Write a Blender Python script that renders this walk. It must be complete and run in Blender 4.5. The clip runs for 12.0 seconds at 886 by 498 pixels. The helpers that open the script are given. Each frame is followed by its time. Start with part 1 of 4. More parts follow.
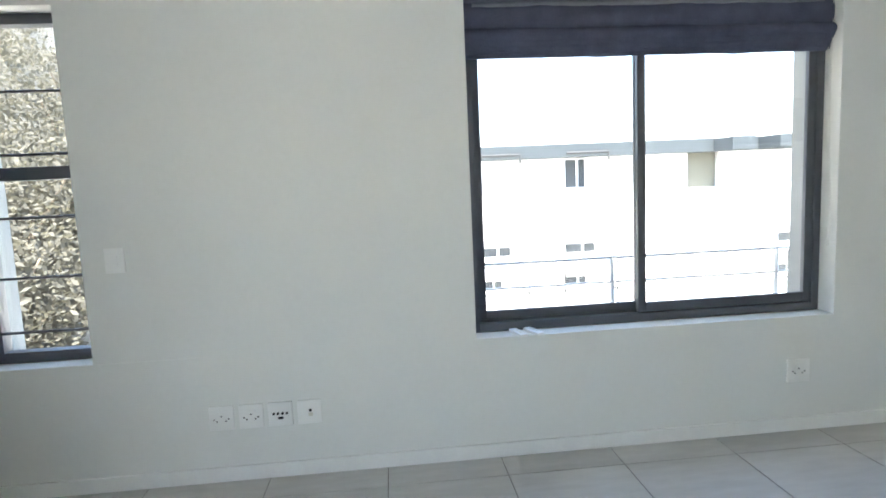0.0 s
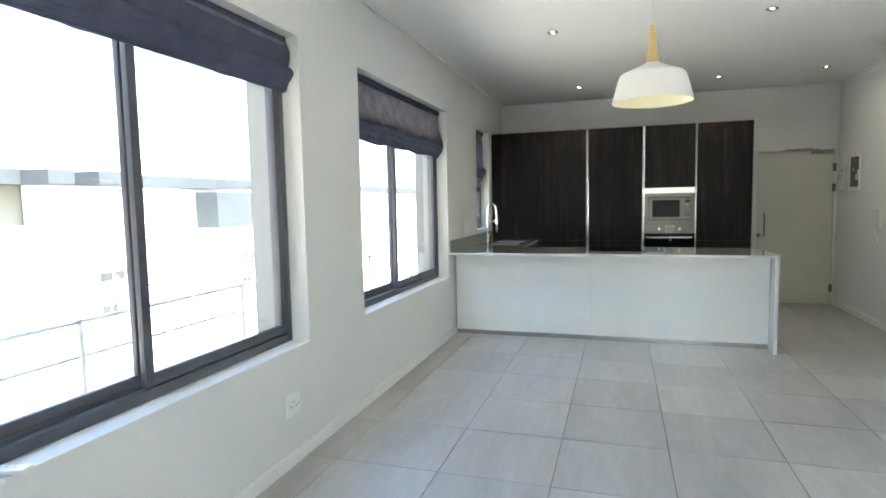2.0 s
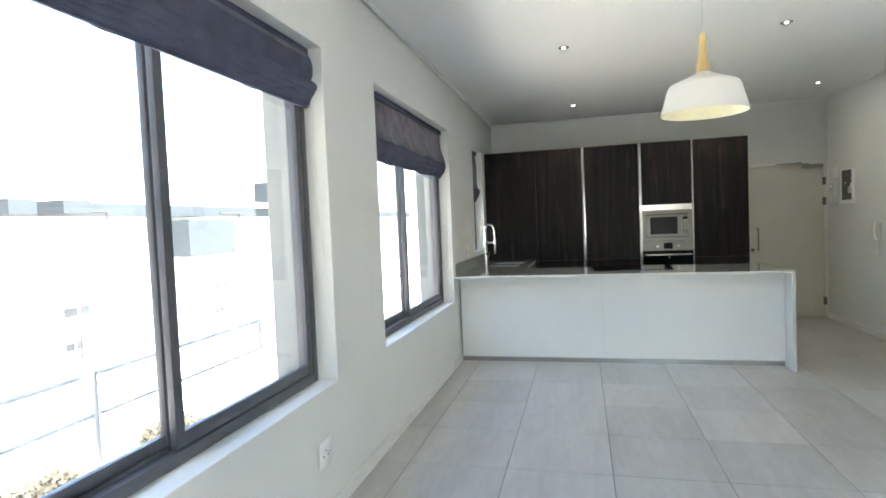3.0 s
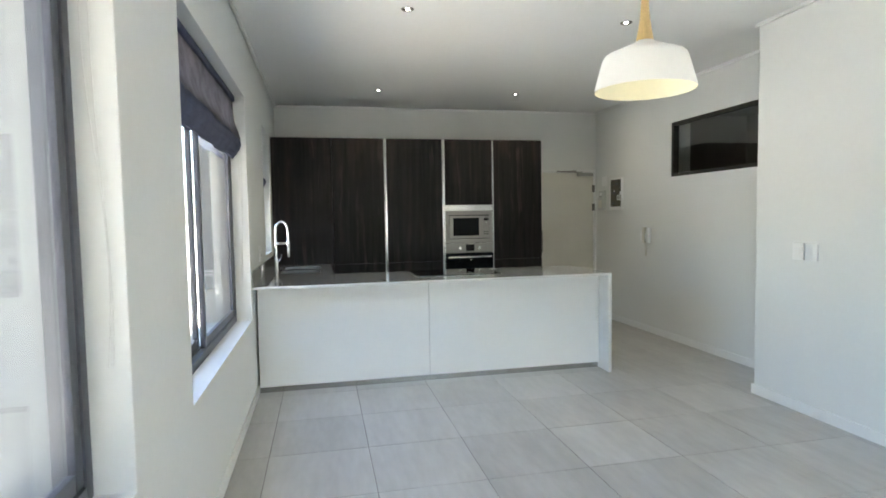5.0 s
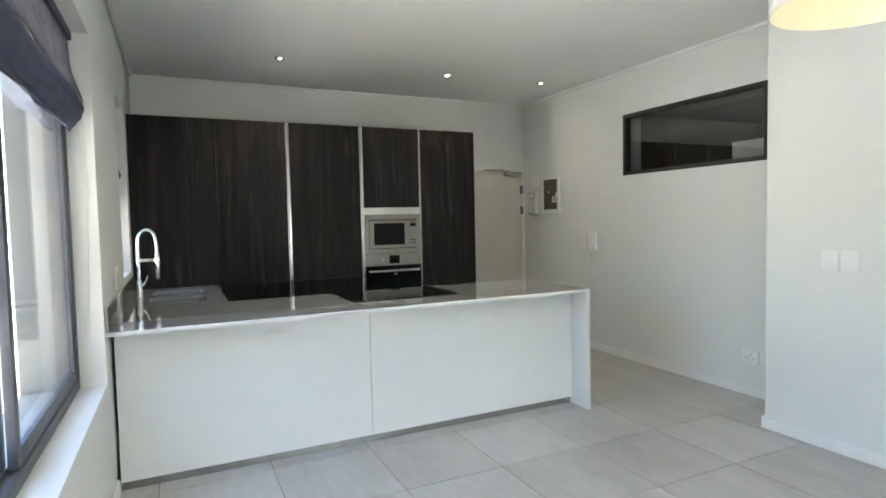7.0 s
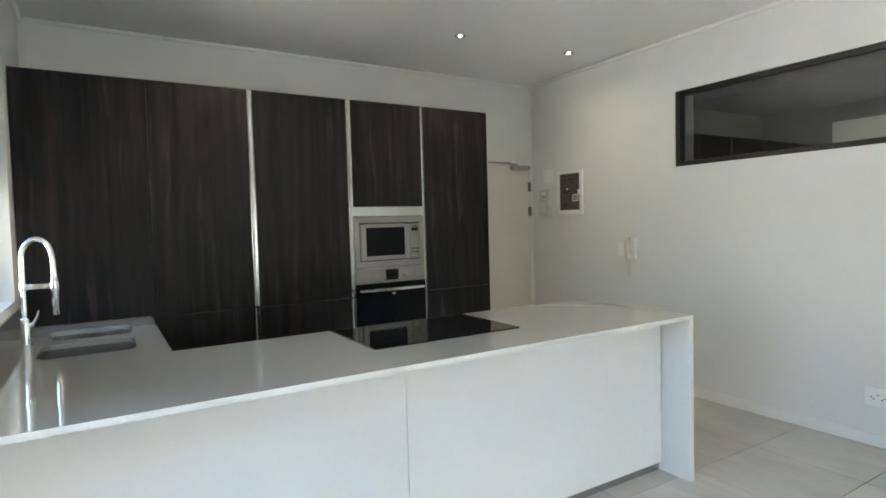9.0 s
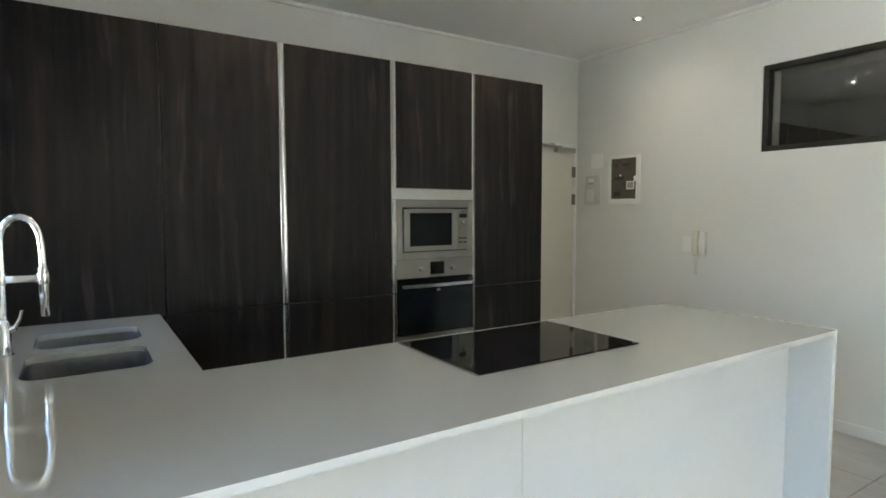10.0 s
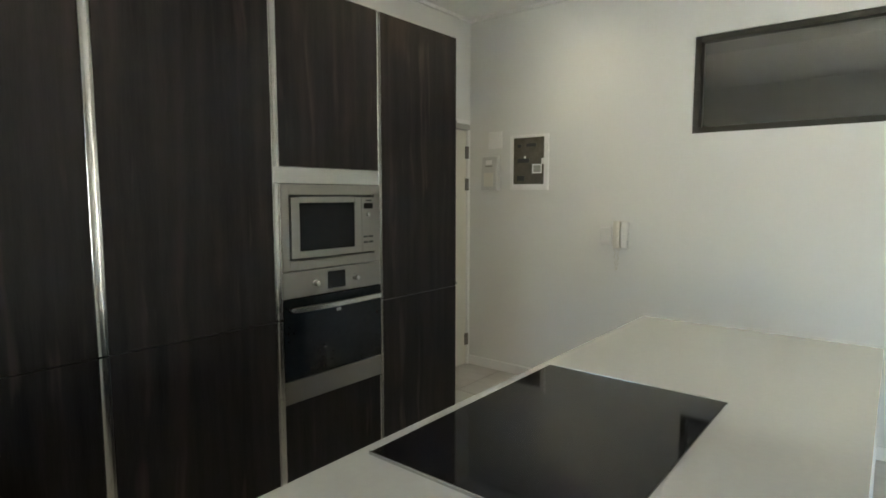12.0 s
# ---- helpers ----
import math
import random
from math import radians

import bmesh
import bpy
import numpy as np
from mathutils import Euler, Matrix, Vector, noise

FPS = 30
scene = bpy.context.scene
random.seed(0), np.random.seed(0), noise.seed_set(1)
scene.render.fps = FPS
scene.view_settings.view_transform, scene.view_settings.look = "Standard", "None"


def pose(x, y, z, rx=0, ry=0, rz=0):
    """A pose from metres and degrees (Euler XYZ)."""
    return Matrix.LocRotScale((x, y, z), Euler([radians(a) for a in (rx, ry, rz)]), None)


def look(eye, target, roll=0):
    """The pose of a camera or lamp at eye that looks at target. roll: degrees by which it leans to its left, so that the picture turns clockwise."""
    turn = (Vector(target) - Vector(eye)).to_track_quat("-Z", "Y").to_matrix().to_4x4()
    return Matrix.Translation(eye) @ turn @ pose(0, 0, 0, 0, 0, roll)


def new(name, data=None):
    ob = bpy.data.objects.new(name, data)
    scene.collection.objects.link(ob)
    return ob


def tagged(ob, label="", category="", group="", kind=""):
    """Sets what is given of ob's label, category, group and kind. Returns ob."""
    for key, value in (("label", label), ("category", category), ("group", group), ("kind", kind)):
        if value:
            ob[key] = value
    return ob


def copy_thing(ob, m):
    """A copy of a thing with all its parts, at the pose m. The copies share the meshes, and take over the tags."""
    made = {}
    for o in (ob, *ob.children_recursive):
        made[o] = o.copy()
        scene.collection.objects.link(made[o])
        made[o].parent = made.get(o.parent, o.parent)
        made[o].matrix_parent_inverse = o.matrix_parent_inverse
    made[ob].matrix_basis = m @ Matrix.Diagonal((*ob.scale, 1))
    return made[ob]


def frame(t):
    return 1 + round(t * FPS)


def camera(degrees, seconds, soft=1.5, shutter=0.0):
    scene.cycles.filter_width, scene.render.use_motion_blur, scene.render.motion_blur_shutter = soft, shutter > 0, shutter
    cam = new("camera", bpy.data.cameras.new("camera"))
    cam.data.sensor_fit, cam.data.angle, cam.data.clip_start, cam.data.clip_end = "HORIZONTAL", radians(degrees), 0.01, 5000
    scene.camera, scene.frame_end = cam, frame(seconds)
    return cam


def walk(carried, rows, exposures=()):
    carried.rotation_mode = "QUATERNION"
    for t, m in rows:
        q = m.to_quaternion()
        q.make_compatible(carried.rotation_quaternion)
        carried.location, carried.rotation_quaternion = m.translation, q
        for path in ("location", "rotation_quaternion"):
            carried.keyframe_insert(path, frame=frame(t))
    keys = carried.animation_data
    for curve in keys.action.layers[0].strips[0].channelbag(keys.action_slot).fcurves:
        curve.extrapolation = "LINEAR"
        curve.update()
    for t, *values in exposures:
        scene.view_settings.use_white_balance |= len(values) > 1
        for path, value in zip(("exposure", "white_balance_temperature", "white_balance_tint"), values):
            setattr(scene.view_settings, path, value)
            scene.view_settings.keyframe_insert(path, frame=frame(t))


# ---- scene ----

# ---------- camera ----------
cam = camera(76.7, 12.0, soft=1.7)
# seconds, eye x y z, yaw, pitch, roll
PATH = [
    (0.0, 0.818, 0.999, 1.460, -5.23, -6.44, -2.60),
    (0.5, 0.651, 1.250, 1.464, -16.72, -5.95, -0.68),
    (1.0, 0.566, 1.603, 1.458, -35.39, -5.73, -0.47),
    (1.5, 0.451, 1.865, 1.433, -56.95, -4.18, 0.54),
    (2.0, 0.384, 2.089, 1.454, -72.35, -4.75, -1.12),
    (2.5, 0.392, 2.315, 1.450, -74.14, -4.28, -2.17),
    (3.0, 0.521, 2.551, 1.466, -75.98, -2.60, -2.45),
    (3.5, 0.681, 2.753, 1.451, -87.03, -2.55, -0.24),
    (5.5, 1.762, 3.390, 1.454, -107.88, -3.24, -2.12),
    (6.0, 2.061, 3.459, 1.464, -114.50, -3.40, -2.48),
    (6.5, 2.462, 3.506, 1.445, -114.14, -3.74, -2.64),
    (7.0, 2.809, 3.487, 1.458, -115.40, -3.05, -1.24),
    (9.0, 4.238, 3.430, 1.449, -121.48, -2.64, -1.56),
    (9.5, 4.661, 3.484, 1.466, -125.44, -4.28, -1.25),
    (10.0, 4.992, 3.499, 1.445, -122.81, -3.93, -0.14),
    (10.5, 5.406, 3.402, 1.471, -119.73, -3.98, -1.13),
    (11.0, 5.673, 3.365, 1.460, -120.35, -4.55, -0.15),
    (11.5, 6.014, 3.337, 1.455, -132.05, -4.70, 0.88),
    (12.0, 6.088, 3.248, 1.468, -140.86, -5.58, 0.01),
]
EXPOSURES = [(0.0, 3.17, 6350, 5), (1.0, 3.30, 6450, 5), (2.0, 3.56, 6500, 5), (2.5, 3.60, 6500, 5), (6.0, 3.72, 6550, 6), (9.0, 3.93, 6620, 5), (10.5, 3.91, 6780, 4), (12.0, 3.98, 6980, 3)]
walk(cam, [(t, pose(x, y, z, 90 + p, 0, yw) @ pose(0, 0, 0, 0, 0, r)) for t, x, y, z, yw, p, r in PATH], EXPOSURES)

# ---------- plan, in metres ----------
YN, XE, YS, YP, XW = 3.835, 8.93, -0.60, -0.06, -1.29   # north, east, south kitchen, partition, west faces
XJ = 5.255            # corner where the partition ends
ZC = 2.892            # ceiling
TH = 0.36             # outer wall thickness
W1 = (1.232, 3.241, 0.655, 2.405)
W2 = (3.995, 6.065, 0.660, 2.400)
W3 = (7.33, 8.03, 1.09, 2.40)
W0 = (-1.205, -0.680, 0.663, 2.366)
HW = (5.62, 7.157, 1.857, 2.461)
XC = 8.195            # tall cabinet fronts
ZT = 0.915            # worktop

# ---------- world and light ----------
SUN_EL, SUN_AZ = radians(64), radians(200)
world = bpy.data.worlds.new("sky")
scene.world = world
world.use_nodes = True
wn = world.node_tree.nodes
sky = wn.new("ShaderNodeTexSky")
sky.sky_type = 'NISHITA'
sky.sun_disc = False
sky.sun_elevation, sky.sun_rotation = SUN_EL, SUN_AZ
sky.dust_density, sky.air_density, sky.ozone_density = 1.5, 1.0, 0.6
wn["Background"].inputs["Strength"].default_value = 0.15
world.node_tree.links.new(sky.outputs[0], wn["Background"].inputs["Color"])

sun = new("sun", bpy.data.lights.new("sun", 'SUN'))
sun.data.energy, sun.data.angle, sun.data.color = 5.0, radians(0.5), (1.0, 0.95, 0.88)
sdir = Vector((math.sin(SUN_AZ) * math.cos(SUN_EL), math.cos(SUN_AZ) * math.cos(SUN_EL), math.sin(SUN_EL)))
sun.matrix_world = look(sdir * 30, (0, 0, 0))

# the five lit ceiling downlights
SPOTS = [(5.40, 2.655), (5.40, 0.985), (7.90, 2.61), (7.90, 0.98), (7.845, -0.105)]
for sx, sy in SPOTS:
    lamp = new("downlight_beam", bpy.data.lights.new("downlight_beam", 'SPOT'))
    lamp.data.energy, lamp.data.color = (2.1 if sy > 0.5 else 0.7), (1.0, 0.88, 0.68)
    lamp.data.spot_size, lamp.data.spot_blend, lamp.data.shadow_soft_size = radians(150), 1.0, 0.03
    lamp.matrix_world = look((sx, sy, ZC - 0.012), (sx, sy + 0.0001, 0))

# ---------- materials ----------
def mat(name, color, rough=0.5, metal=0.0, spec=0.5, vary=0.06, scale=3.0, fine=60.0, bump=0.0, bscale=200.0, stretch=(1, 1, 1),
        tint=None, coat=0.0, obj_random=0.0, rvary=0.08):
    """A principled material with variation at two scales, fine relief and uneven gloss."""
    m = bpy.data.materials.new(name)
    m.use_nodes = True
    n, l = m.node_tree.nodes, m.node_tree.links
    b = n["Principled BSDF"]
    b.inputs["Metallic"].default_value = metal
    b.inputs["Specular IOR Level"].default_value = spec
    b.inputs["Coat Weight"].default_value = coat
    b.inputs["Coat Roughness"].default_value = 0.08
    geo = n.new("ShaderNodeNewGeometry")
    mp = n.new("ShaderNodeMapping")
    mp.inputs["Scale"].default_value = stretch
    l.new(geo.outputs["Position"], mp.inputs["Vector"])
    big, small = n.new("ShaderNodeTexNoise"), n.new("ShaderNodeTexNoise")
    big.inputs["Scale"].default_value, small.inputs["Scale"].default_value = scale, fine
    big.inputs["Detail"].default_value, small.inputs["Detail"].default_value = 4, 3
    for q in (big, small):
        l.new(mp.outputs[0], q.inputs["Vector"])
    mix = n.new("ShaderNodeMath")
    mix.operation = 'MULTIPLY_ADD'
    l.new(big.outputs["Fac"], mix.inputs[0])
    mix.inputs[1].default_value = 0.65
    half = n.new("ShaderNodeMath")
    half.operation = 'MULTIPLY'
    half.inputs[1].default_value = 0.35
    l.new(small.outputs["Fac"], half.inputs[0])
    l.new(half.outputs[0], mix.inputs[2])
    fac = mix.outputs[0]
    if obj_random:
        oi = n.new("ShaderNodeObjectInfo")
        add = n.new("ShaderNodeMath")
        add.operation = 'MULTIPLY_ADD'
        l.new(oi.outputs["Random"], add.inputs[0])
        add.inputs[1].default_value = obj_random
        l.new(fac, add.inputs[2])
        sub = n.new("ShaderNodeMath")
        sub.operation = 'SUBTRACT'
        l.new(add.outputs[0], sub.inputs[0])
        sub.inputs[1].default_value = obj_random / 2
        fac = sub.outputs[0]
    ramp = n.new("ShaderNodeValToRGB")
    lo = [max(0, c * (1 - vary * 2)) for c in color]
    hi = [min(1, c * (1 + vary * 2)) for c in (tint or color)]
    ramp.color_ramp.elements[0].position, ramp.color_ramp.elements[1].position = 0.3, 0.7
    ramp.color_ramp.elements[0].color, ramp.color_ramp.elements[1].color = (*lo, 1), (*hi, 1)
    l.new(fac, ramp.inputs[0])
    l.new(ramp.outputs[0], b.inputs["Base Color"])
    rr = n.new("ShaderNodeMapRange")
    rr.inputs["To Min"].default_value, rr.inputs["To Max"].default_value = max(0.02, rough - rvary), min(1, rough + rvary)
    l.new(big.outputs["Fac"], rr.inputs["Value"])
    l.new(rr.outputs[0], b.inputs["Roughness"])
    if bump:
        bt = n.new("ShaderNodeTexNoise")
        bt.inputs["Scale"].default_value, bt.inputs["Detail"].default_value = bscale, 4
        l.new(mp.outputs[0], bt.inputs["Vector"])
        bp = n.new("ShaderNodeBump")
        bp.inputs["Strength"].default_value, bp.inputs["Distance"].default_value = bump, 0.002
        l.new(bt.outputs["Fac"], bp.inputs["Height"])
        l.new(bp.outputs[0], b.inputs["Normal"])
    return m


def wood_dark():
    """Near-black veneer with pale, broken, upright flame streaks."""
    m = mat("dark_wood_laminate", (0.0088, 0.0075, 0.0078), 0.48, spec=0.17, vary=0.25, scale=2.2, fine=30, stretch=(11, 11, 0.5), tint=(0.0135, 0.0112, 0.0112), bump=0.10, bscale=40)
    n, l = m.node_tree.nodes, m.node_tree.links
    b = n["Principled BSDF"]
    geo = n.new("ShaderNodeNewGeometry")
    warp = n.new("ShaderNodeTexNoise")
    warp.inputs["Scale"].default_value, warp.inputs["Detail"].default_value = 1.6, 2
    l.new(geo.outputs["Position"], warp.inputs["Vector"])
    bend = n.new("ShaderNodeVectorMath")
    bend.operation = 'MULTIPLY_ADD'
    bend.inputs[1].default_value = (0.10, 0.10, 0.5)
    l.new(warp.outputs["Color"], bend.inputs[0])
    l.new(geo.outputs["Position"], bend.inputs[2])
    out = b.inputs["Base Color"].links[0].from_socket
    for k, (sc, lo, hi, amount, tone) in enumerate((((8.5, 8.5, 0.55), 0.50, 0.78, 0.62, (0.044, 0.032, 0.026)), ((19, 19, 0.85), 0.58, 0.77, 0.58, (0.074, 0.058, 0.050)))):
        mp = n.new("ShaderNodeMapping")
        mp.inputs["Scale"].default_value = sc
        mp.inputs["Location"].default_value = (k * 3.7, k * 1.9, k * 5.3)
        l.new(bend.outputs[0], mp.inputs["Vector"])
        st = n.new("ShaderNodeTexNoise")
        st.inputs["Scale"].default_value, st.inputs["Detail"].default_value, st.inputs["Roughness"].default_value = 1.0, 2.5, 0.5
        l.new(mp.outputs[0], st.inputs["Vector"])
        r = n.new("ShaderNodeValToRGB")
        r.color_ramp.elements[0].position, r.color_ramp.elements[1].position = lo, hi
        r.color_ramp.elements[0].color, r.color_ramp.elements[1].color = (0, 0, 0, 1), (amount, amount, amount, 1)
        l.new(st.outputs["Fac"], r.inputs[0])
        # streaks gather in loose clusters
        patch = n.new("ShaderNodeTexNoise")
        patch.inputs["Scale"].default_value, patch.inputs["Detail"].default_value = 2.6 + k, 1
        l.new(bend.outputs[0], patch.inputs["Vector"])
        pr = n.new("ShaderNodeMapRange")
        pr.inputs["From Min"].default_value, pr.inputs["From Max"].default_value = 0.40, 0.62
        pr.inputs["To Min"].default_value, pr.inputs["To Max"].default_value = 0.15, 1.0
        l.new(patch.outputs["Fac"], pr.inputs["Value"])
        mul = n.new("ShaderNodeMath")
        mul.operation = 'MULTIPLY'
        l.new(r.outputs[0], mul.inputs[0])
        l.new(pr.outputs[0], mul.inputs[1])
        mx = n.new("ShaderNodeMix")
        mx.data_type = 'RGBA'
        l.new(mul.outputs[0], mx.inputs[0])
        l.new(out, mx.inputs[6])
        mx.inputs[7].default_value = (*tone, 1)
        out = mx.outputs[2]
    l.new(out, b.inputs["Base Color"])
    return m


def tile_mat():
    m = mat("grey_porcelain_tile", (0.42, 0.41, 0.39), 0.33, vary=0.045, scale=1.6, fine=9, stretch=(0.6, 2.2, 1), tint=(0.50, 0.49, 0.47), bump=0.05, bscale=120, obj_random=0.18, rvary=0.1)
    return m


def glass_mat(name, tint=(1, 1, 1), rough=0.0, face=0.035):
    m = bpy.data.materials.new(name)
    m.use_nodes = True
    n, l = m.node_tree.nodes, m.node_tree.links
    n.remove(n["Principled BSDF"])
    tr, gl, mx, lw = n.new("ShaderNodeBsdfTransparent"), n.new("ShaderNodeBsdfGlossy"), n.new("ShaderNodeMixShader"), n.new("ShaderNodeLayerWeight")
    tr.inputs[0].default_value = (*tint, 1)
    gl.inputs["Roughness"].default_value = rough
    lw.inputs["Blend"].default_value = 0.5
    pw, sc = n.new("ShaderNodeMath"), n.new("ShaderNodeMath")
    pw.operation, sc.operation = 'POWER', 'MULTIPLY_ADD'
    pw.inputs[1].default_value = 5.0
    sc.inputs[1].default_value, sc.inputs[2].default_value = 0.9, face
    l.new(lw.outputs["Facing"], pw.inputs[0])
    l.new(pw.outputs[0], sc.inputs[0])
    l.new(sc.outputs[0], mx.inputs[0])
    l.new(tr.outputs[0], mx.inputs[1])
    l.new(gl.outputs[0], mx.inputs[2])
    l.new(mx.outputs[0], n["Material Output"].inputs[0])
    return m


def fabric_mat(name, color, sheer, vary=0.12):
    """Woven cloth; sheer: how much light comes through one layer."""
    m = mat(name, color, 0.85, vary=vary, scale=9, fine=160, bump=0.4, bscale=500)
    n, l = m.node_tree.nodes, m.node_tree.links
    b = n["Principled BSDF"]
    t = n.new("ShaderNodeBsdfTranslucent")
    src = b.inputs["Base Color"].links[0].from_socket
    l.new(src, t.inputs[0])
    mx = n.new("ShaderNodeMixShader")
    mx.inputs[0].default_value = sheer
    l.new(b.outputs[0], mx.inputs[1])
    l.new(t.outputs[0], mx.inputs[2])
    l.new(mx.outputs[0], n["Material Output"].inputs[0])
    return m


def lit_mat(name, color, strength):
    m = bpy.data.materials.new(name)
    m.use_nodes = True
    b = m.node_tree.nodes["Principled BSDF"]
    b.inputs["Base Color"].default_value = (*color, 1)
    b.inputs["Emission Color"].default_value = (*color, 1)
    b.inputs["Emission Strength"].default_value = strength
    return m


M_WALL = mat("matt_wall_paint", (0.785, 0.79, 0.76), 0.75, vary=0.012, scale=1.3, fine=40, bump=0.12, bscale=160)
M_CEIL = mat("white_ceiling_paint", (0.86, 0.86, 0.845), 0.7, vary=0.012, scale=0.9, fine=30, bump=0.08, bscale=120)
M_TRIM = mat("white_trim_paint", (0.84, 0.84, 0.82), 0.42, vary=0.02, scale=5, fine=60, bump=0.05)
M_DOOR = mat("cream_door_paint", (0.72, 0.70, 0.62), 0.45, vary=0.02, scale=3, fine=50, bump=0.05)
M_TILE = tile_mat()
M_GROUT = mat("grey_grout", (0.13, 0.118, 0.105), 0.9, vary=0.15, scale=6, fine=90)
M_WOOD = wood_dark()
M_CARC = mat("dark_carcass", (0.012, 0.011, 0.011), 0.6, vary=0.1)
# one white stone in two tones: top darkened for shade, sides light
M_TOP = mat("quartz_shaded", (0.385, 0.39, 0.375), 0.05, spec=0.8, vary=0.012, scale=60, fine=700, coat=0.3, rvary=0.01)
M_TOPEDGE = mat("quartz_lit", (0.74, 0.745, 0.72), 0.14, vary=0.01, scale=60, fine=700, rvary=0.01)
M_PANEL = mat("white_lacquer_panel", (0.88, 0.89, 0.87), 0.22, vary=0.01, scale=2, fine=30, rvary=0.04)
M_STEEL = mat("brushed_steel", (0.235, 0.227, 0.21), 0.42, 1.0, vary=0.02, scale=2, fine=30, rvary=0.015)
M_BOWL = mat("sink_steel", (0.215, 0.215, 0.22), 0.33, 1.0, vary=0.07, scale=6, fine=40)
M_ALU = mat("satin_aluminium", (0.50, 0.50, 0.485), 0.24, 1.0, vary=0.01, scale=4, fine=60, rvary=0.02)
M_CHROME = mat("polished_chrome", (0.85, 0.85, 0.86), 0.07, 1.0, vary=0.02, rvary=0.02)
M_SATIN = mat("satin_chrome", (0.95, 0.95, 0.95), 0.18, 1.0, vary=0.01, rvary=0.02)
M_WHITEP = mat("white_plastic", (0.88, 0.88, 0.86), 0.35, vary=0.015, scale=8, fine=80)
M_CREAMP = mat("ivory_plastic", (0.74, 0.72, 0.64), 0.4, vary=0.02, scale=8, fine=80)
M_BLACK = mat("black_glass", (0.006, 0.006, 0.007), 0.05, spec=0.28, vary=0.2, scale=5, fine=50, rvary=0.02)
M_OVENG = mat("dark_oven_glass", (0.008, 0.010, 0.012), 0.08, spec=0.22, vary=0.2, scale=3, fine=40, rvary=0.02)
M_SILVER = mat("silver_painted_metal", (0.36, 0.35, 0.32), 0.4, vary=0.03, scale=12, fine=90)
M_MESH = mat("dark_mesh_glass", (0.010, 0.011, 0.012), 0.22, spec=0.08, vary=0.1, scale=4, fine=300, rvary=0.03)
M_DARKP = mat("dark_plastic", (0.02, 0.02, 0.022), 0.4, vary=0.1)
M_FRAME = mat("charcoal_aluminium", (0.095, 0.099, 0.115), 0.42, vary=0.08, scale=6, fine=120, bump=0.04, bscale=700)
M_SMOKE = mat("smoked_cover", (0.115, 0.108, 0.088), 0.18, vary=0.12, scale=12, fine=60)
M_BRONZE = mat("dark_bronze_aluminium", (0.050, 0.047, 0.040), 0.5, spec=0.3, vary=0.08, scale=6, fine=120)
M_METER = mat("light_grey_plastic", (0.62, 0.62, 0.59), 0.4, vary=0.02, scale=8)
M_LCD = mat("grey_display", (0.34, 0.34, 0.31), 0.3, vary=0.04, scale=20)
M_PANE = glass_mat("clear_pane")
M_PANE2 = glass_mat("tinted_reflective_pane", (0.93, 0.93, 0.91), 0.0, 0.19)
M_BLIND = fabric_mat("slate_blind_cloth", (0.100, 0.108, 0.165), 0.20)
# paler than the folds, so a single layer looks lit from behind
M_BLIND2 = fabric_mat("backlit_blind_cloth", (0.225, 0.212, 0.232), 0.62, 0.20)
# slate cloth lightened to paint a seam that catches light
M_BLINDBAND = fabric_mat("lit_seam_cloth", (0.20, 0.205, 0.25), 0.2)
M_SHADE = mat("white_lamp_enamel", (0.84, 0.83, 0.80), 0.4, vary=0.01, scale=8, fine=60)
M_SHADEIN = mat("cream_lamp_lining", (0.84, 0.80, 0.62), 0.5, vary=0.02, scale=8, fine=60)
M_ASH = mat("pale_ash_wood", (0.62, 0.45, 0.20), 0.45, vary=0.08, scale=8, fine=60, stretch=(6, 6, 0.6))
M_BULB = lit_mat("warm_bulb", (1.0, 0.90, 0.66), 0.5)
M_LED = lit_mat("downlight_led", (1.0, 0.96, 0.88), 4.0)
M_FACADE = mat("white_facade_plaster", (0.80, 0.80, 0.78), 0.85, vary=0.02, scale=0.8, fine=8, bump=0.2, bscale=40)
M_RENDER = mat("grey_outdoor_render", (0.30, 0.31, 0.30), 0.85, vary=0.05, scale=1.2, fine=30, bump=0.3, bscale=120)
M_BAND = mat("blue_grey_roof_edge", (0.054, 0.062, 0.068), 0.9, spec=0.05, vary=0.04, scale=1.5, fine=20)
M_SHUTTER = mat("beige_shutter", (0.14, 0.137, 0.110), 0.8, vary=0.04, scale=4, fine=40)
M_FGLASS = mat("facade_window_glass", (0.075, 0.080, 0.084), 0.15, spec=0.2, vary=0.1, scale=2)
M_RAIL = mat("pale_railing_paint", (0.84, 0.84, 0.84), 0.45, vary=0.05, scale=10)
M_PIPE = mat("dark_gutter_paint", (0.055, 0.055, 0.057), 0.9, spec=0.1, vary=0.05, scale=10)
M_GROUND = mat("pale_concrete_ground", (0.50, 0.47, 0.42), 0.95, vary=0.08, scale=0.5, fine=6, bump=0.3, bscale=20)
_n, _l = M_GROUND.node_tree.nodes, M_GROUND.node_tree.links
_g, _x, _m, _q = _n.new("ShaderNodeNewGeometry"), _n.new("ShaderNodeSeparateXYZ"), _n.new("ShaderNodeMapRange"), _n.new("ShaderNodeMix")
_l.new(_g.outputs["Position"], _x.inputs[0])
_l.new(_x.outputs["Z"], _m.inputs["Value"])
_m.inputs["From Min"].default_value, _m.inputs["From Max"].default_value = -3.1, -1.0
_q.data_type = 'RGBA'
_l.new(_m.outputs[0], _q.inputs[0])
_l.new(_n["Principled BSDF"].inputs["Base Color"].links[0].from_socket, _q.inputs[6])
_q.inputs[7].default_value = (0.085, 0.077, 0.060, 1)
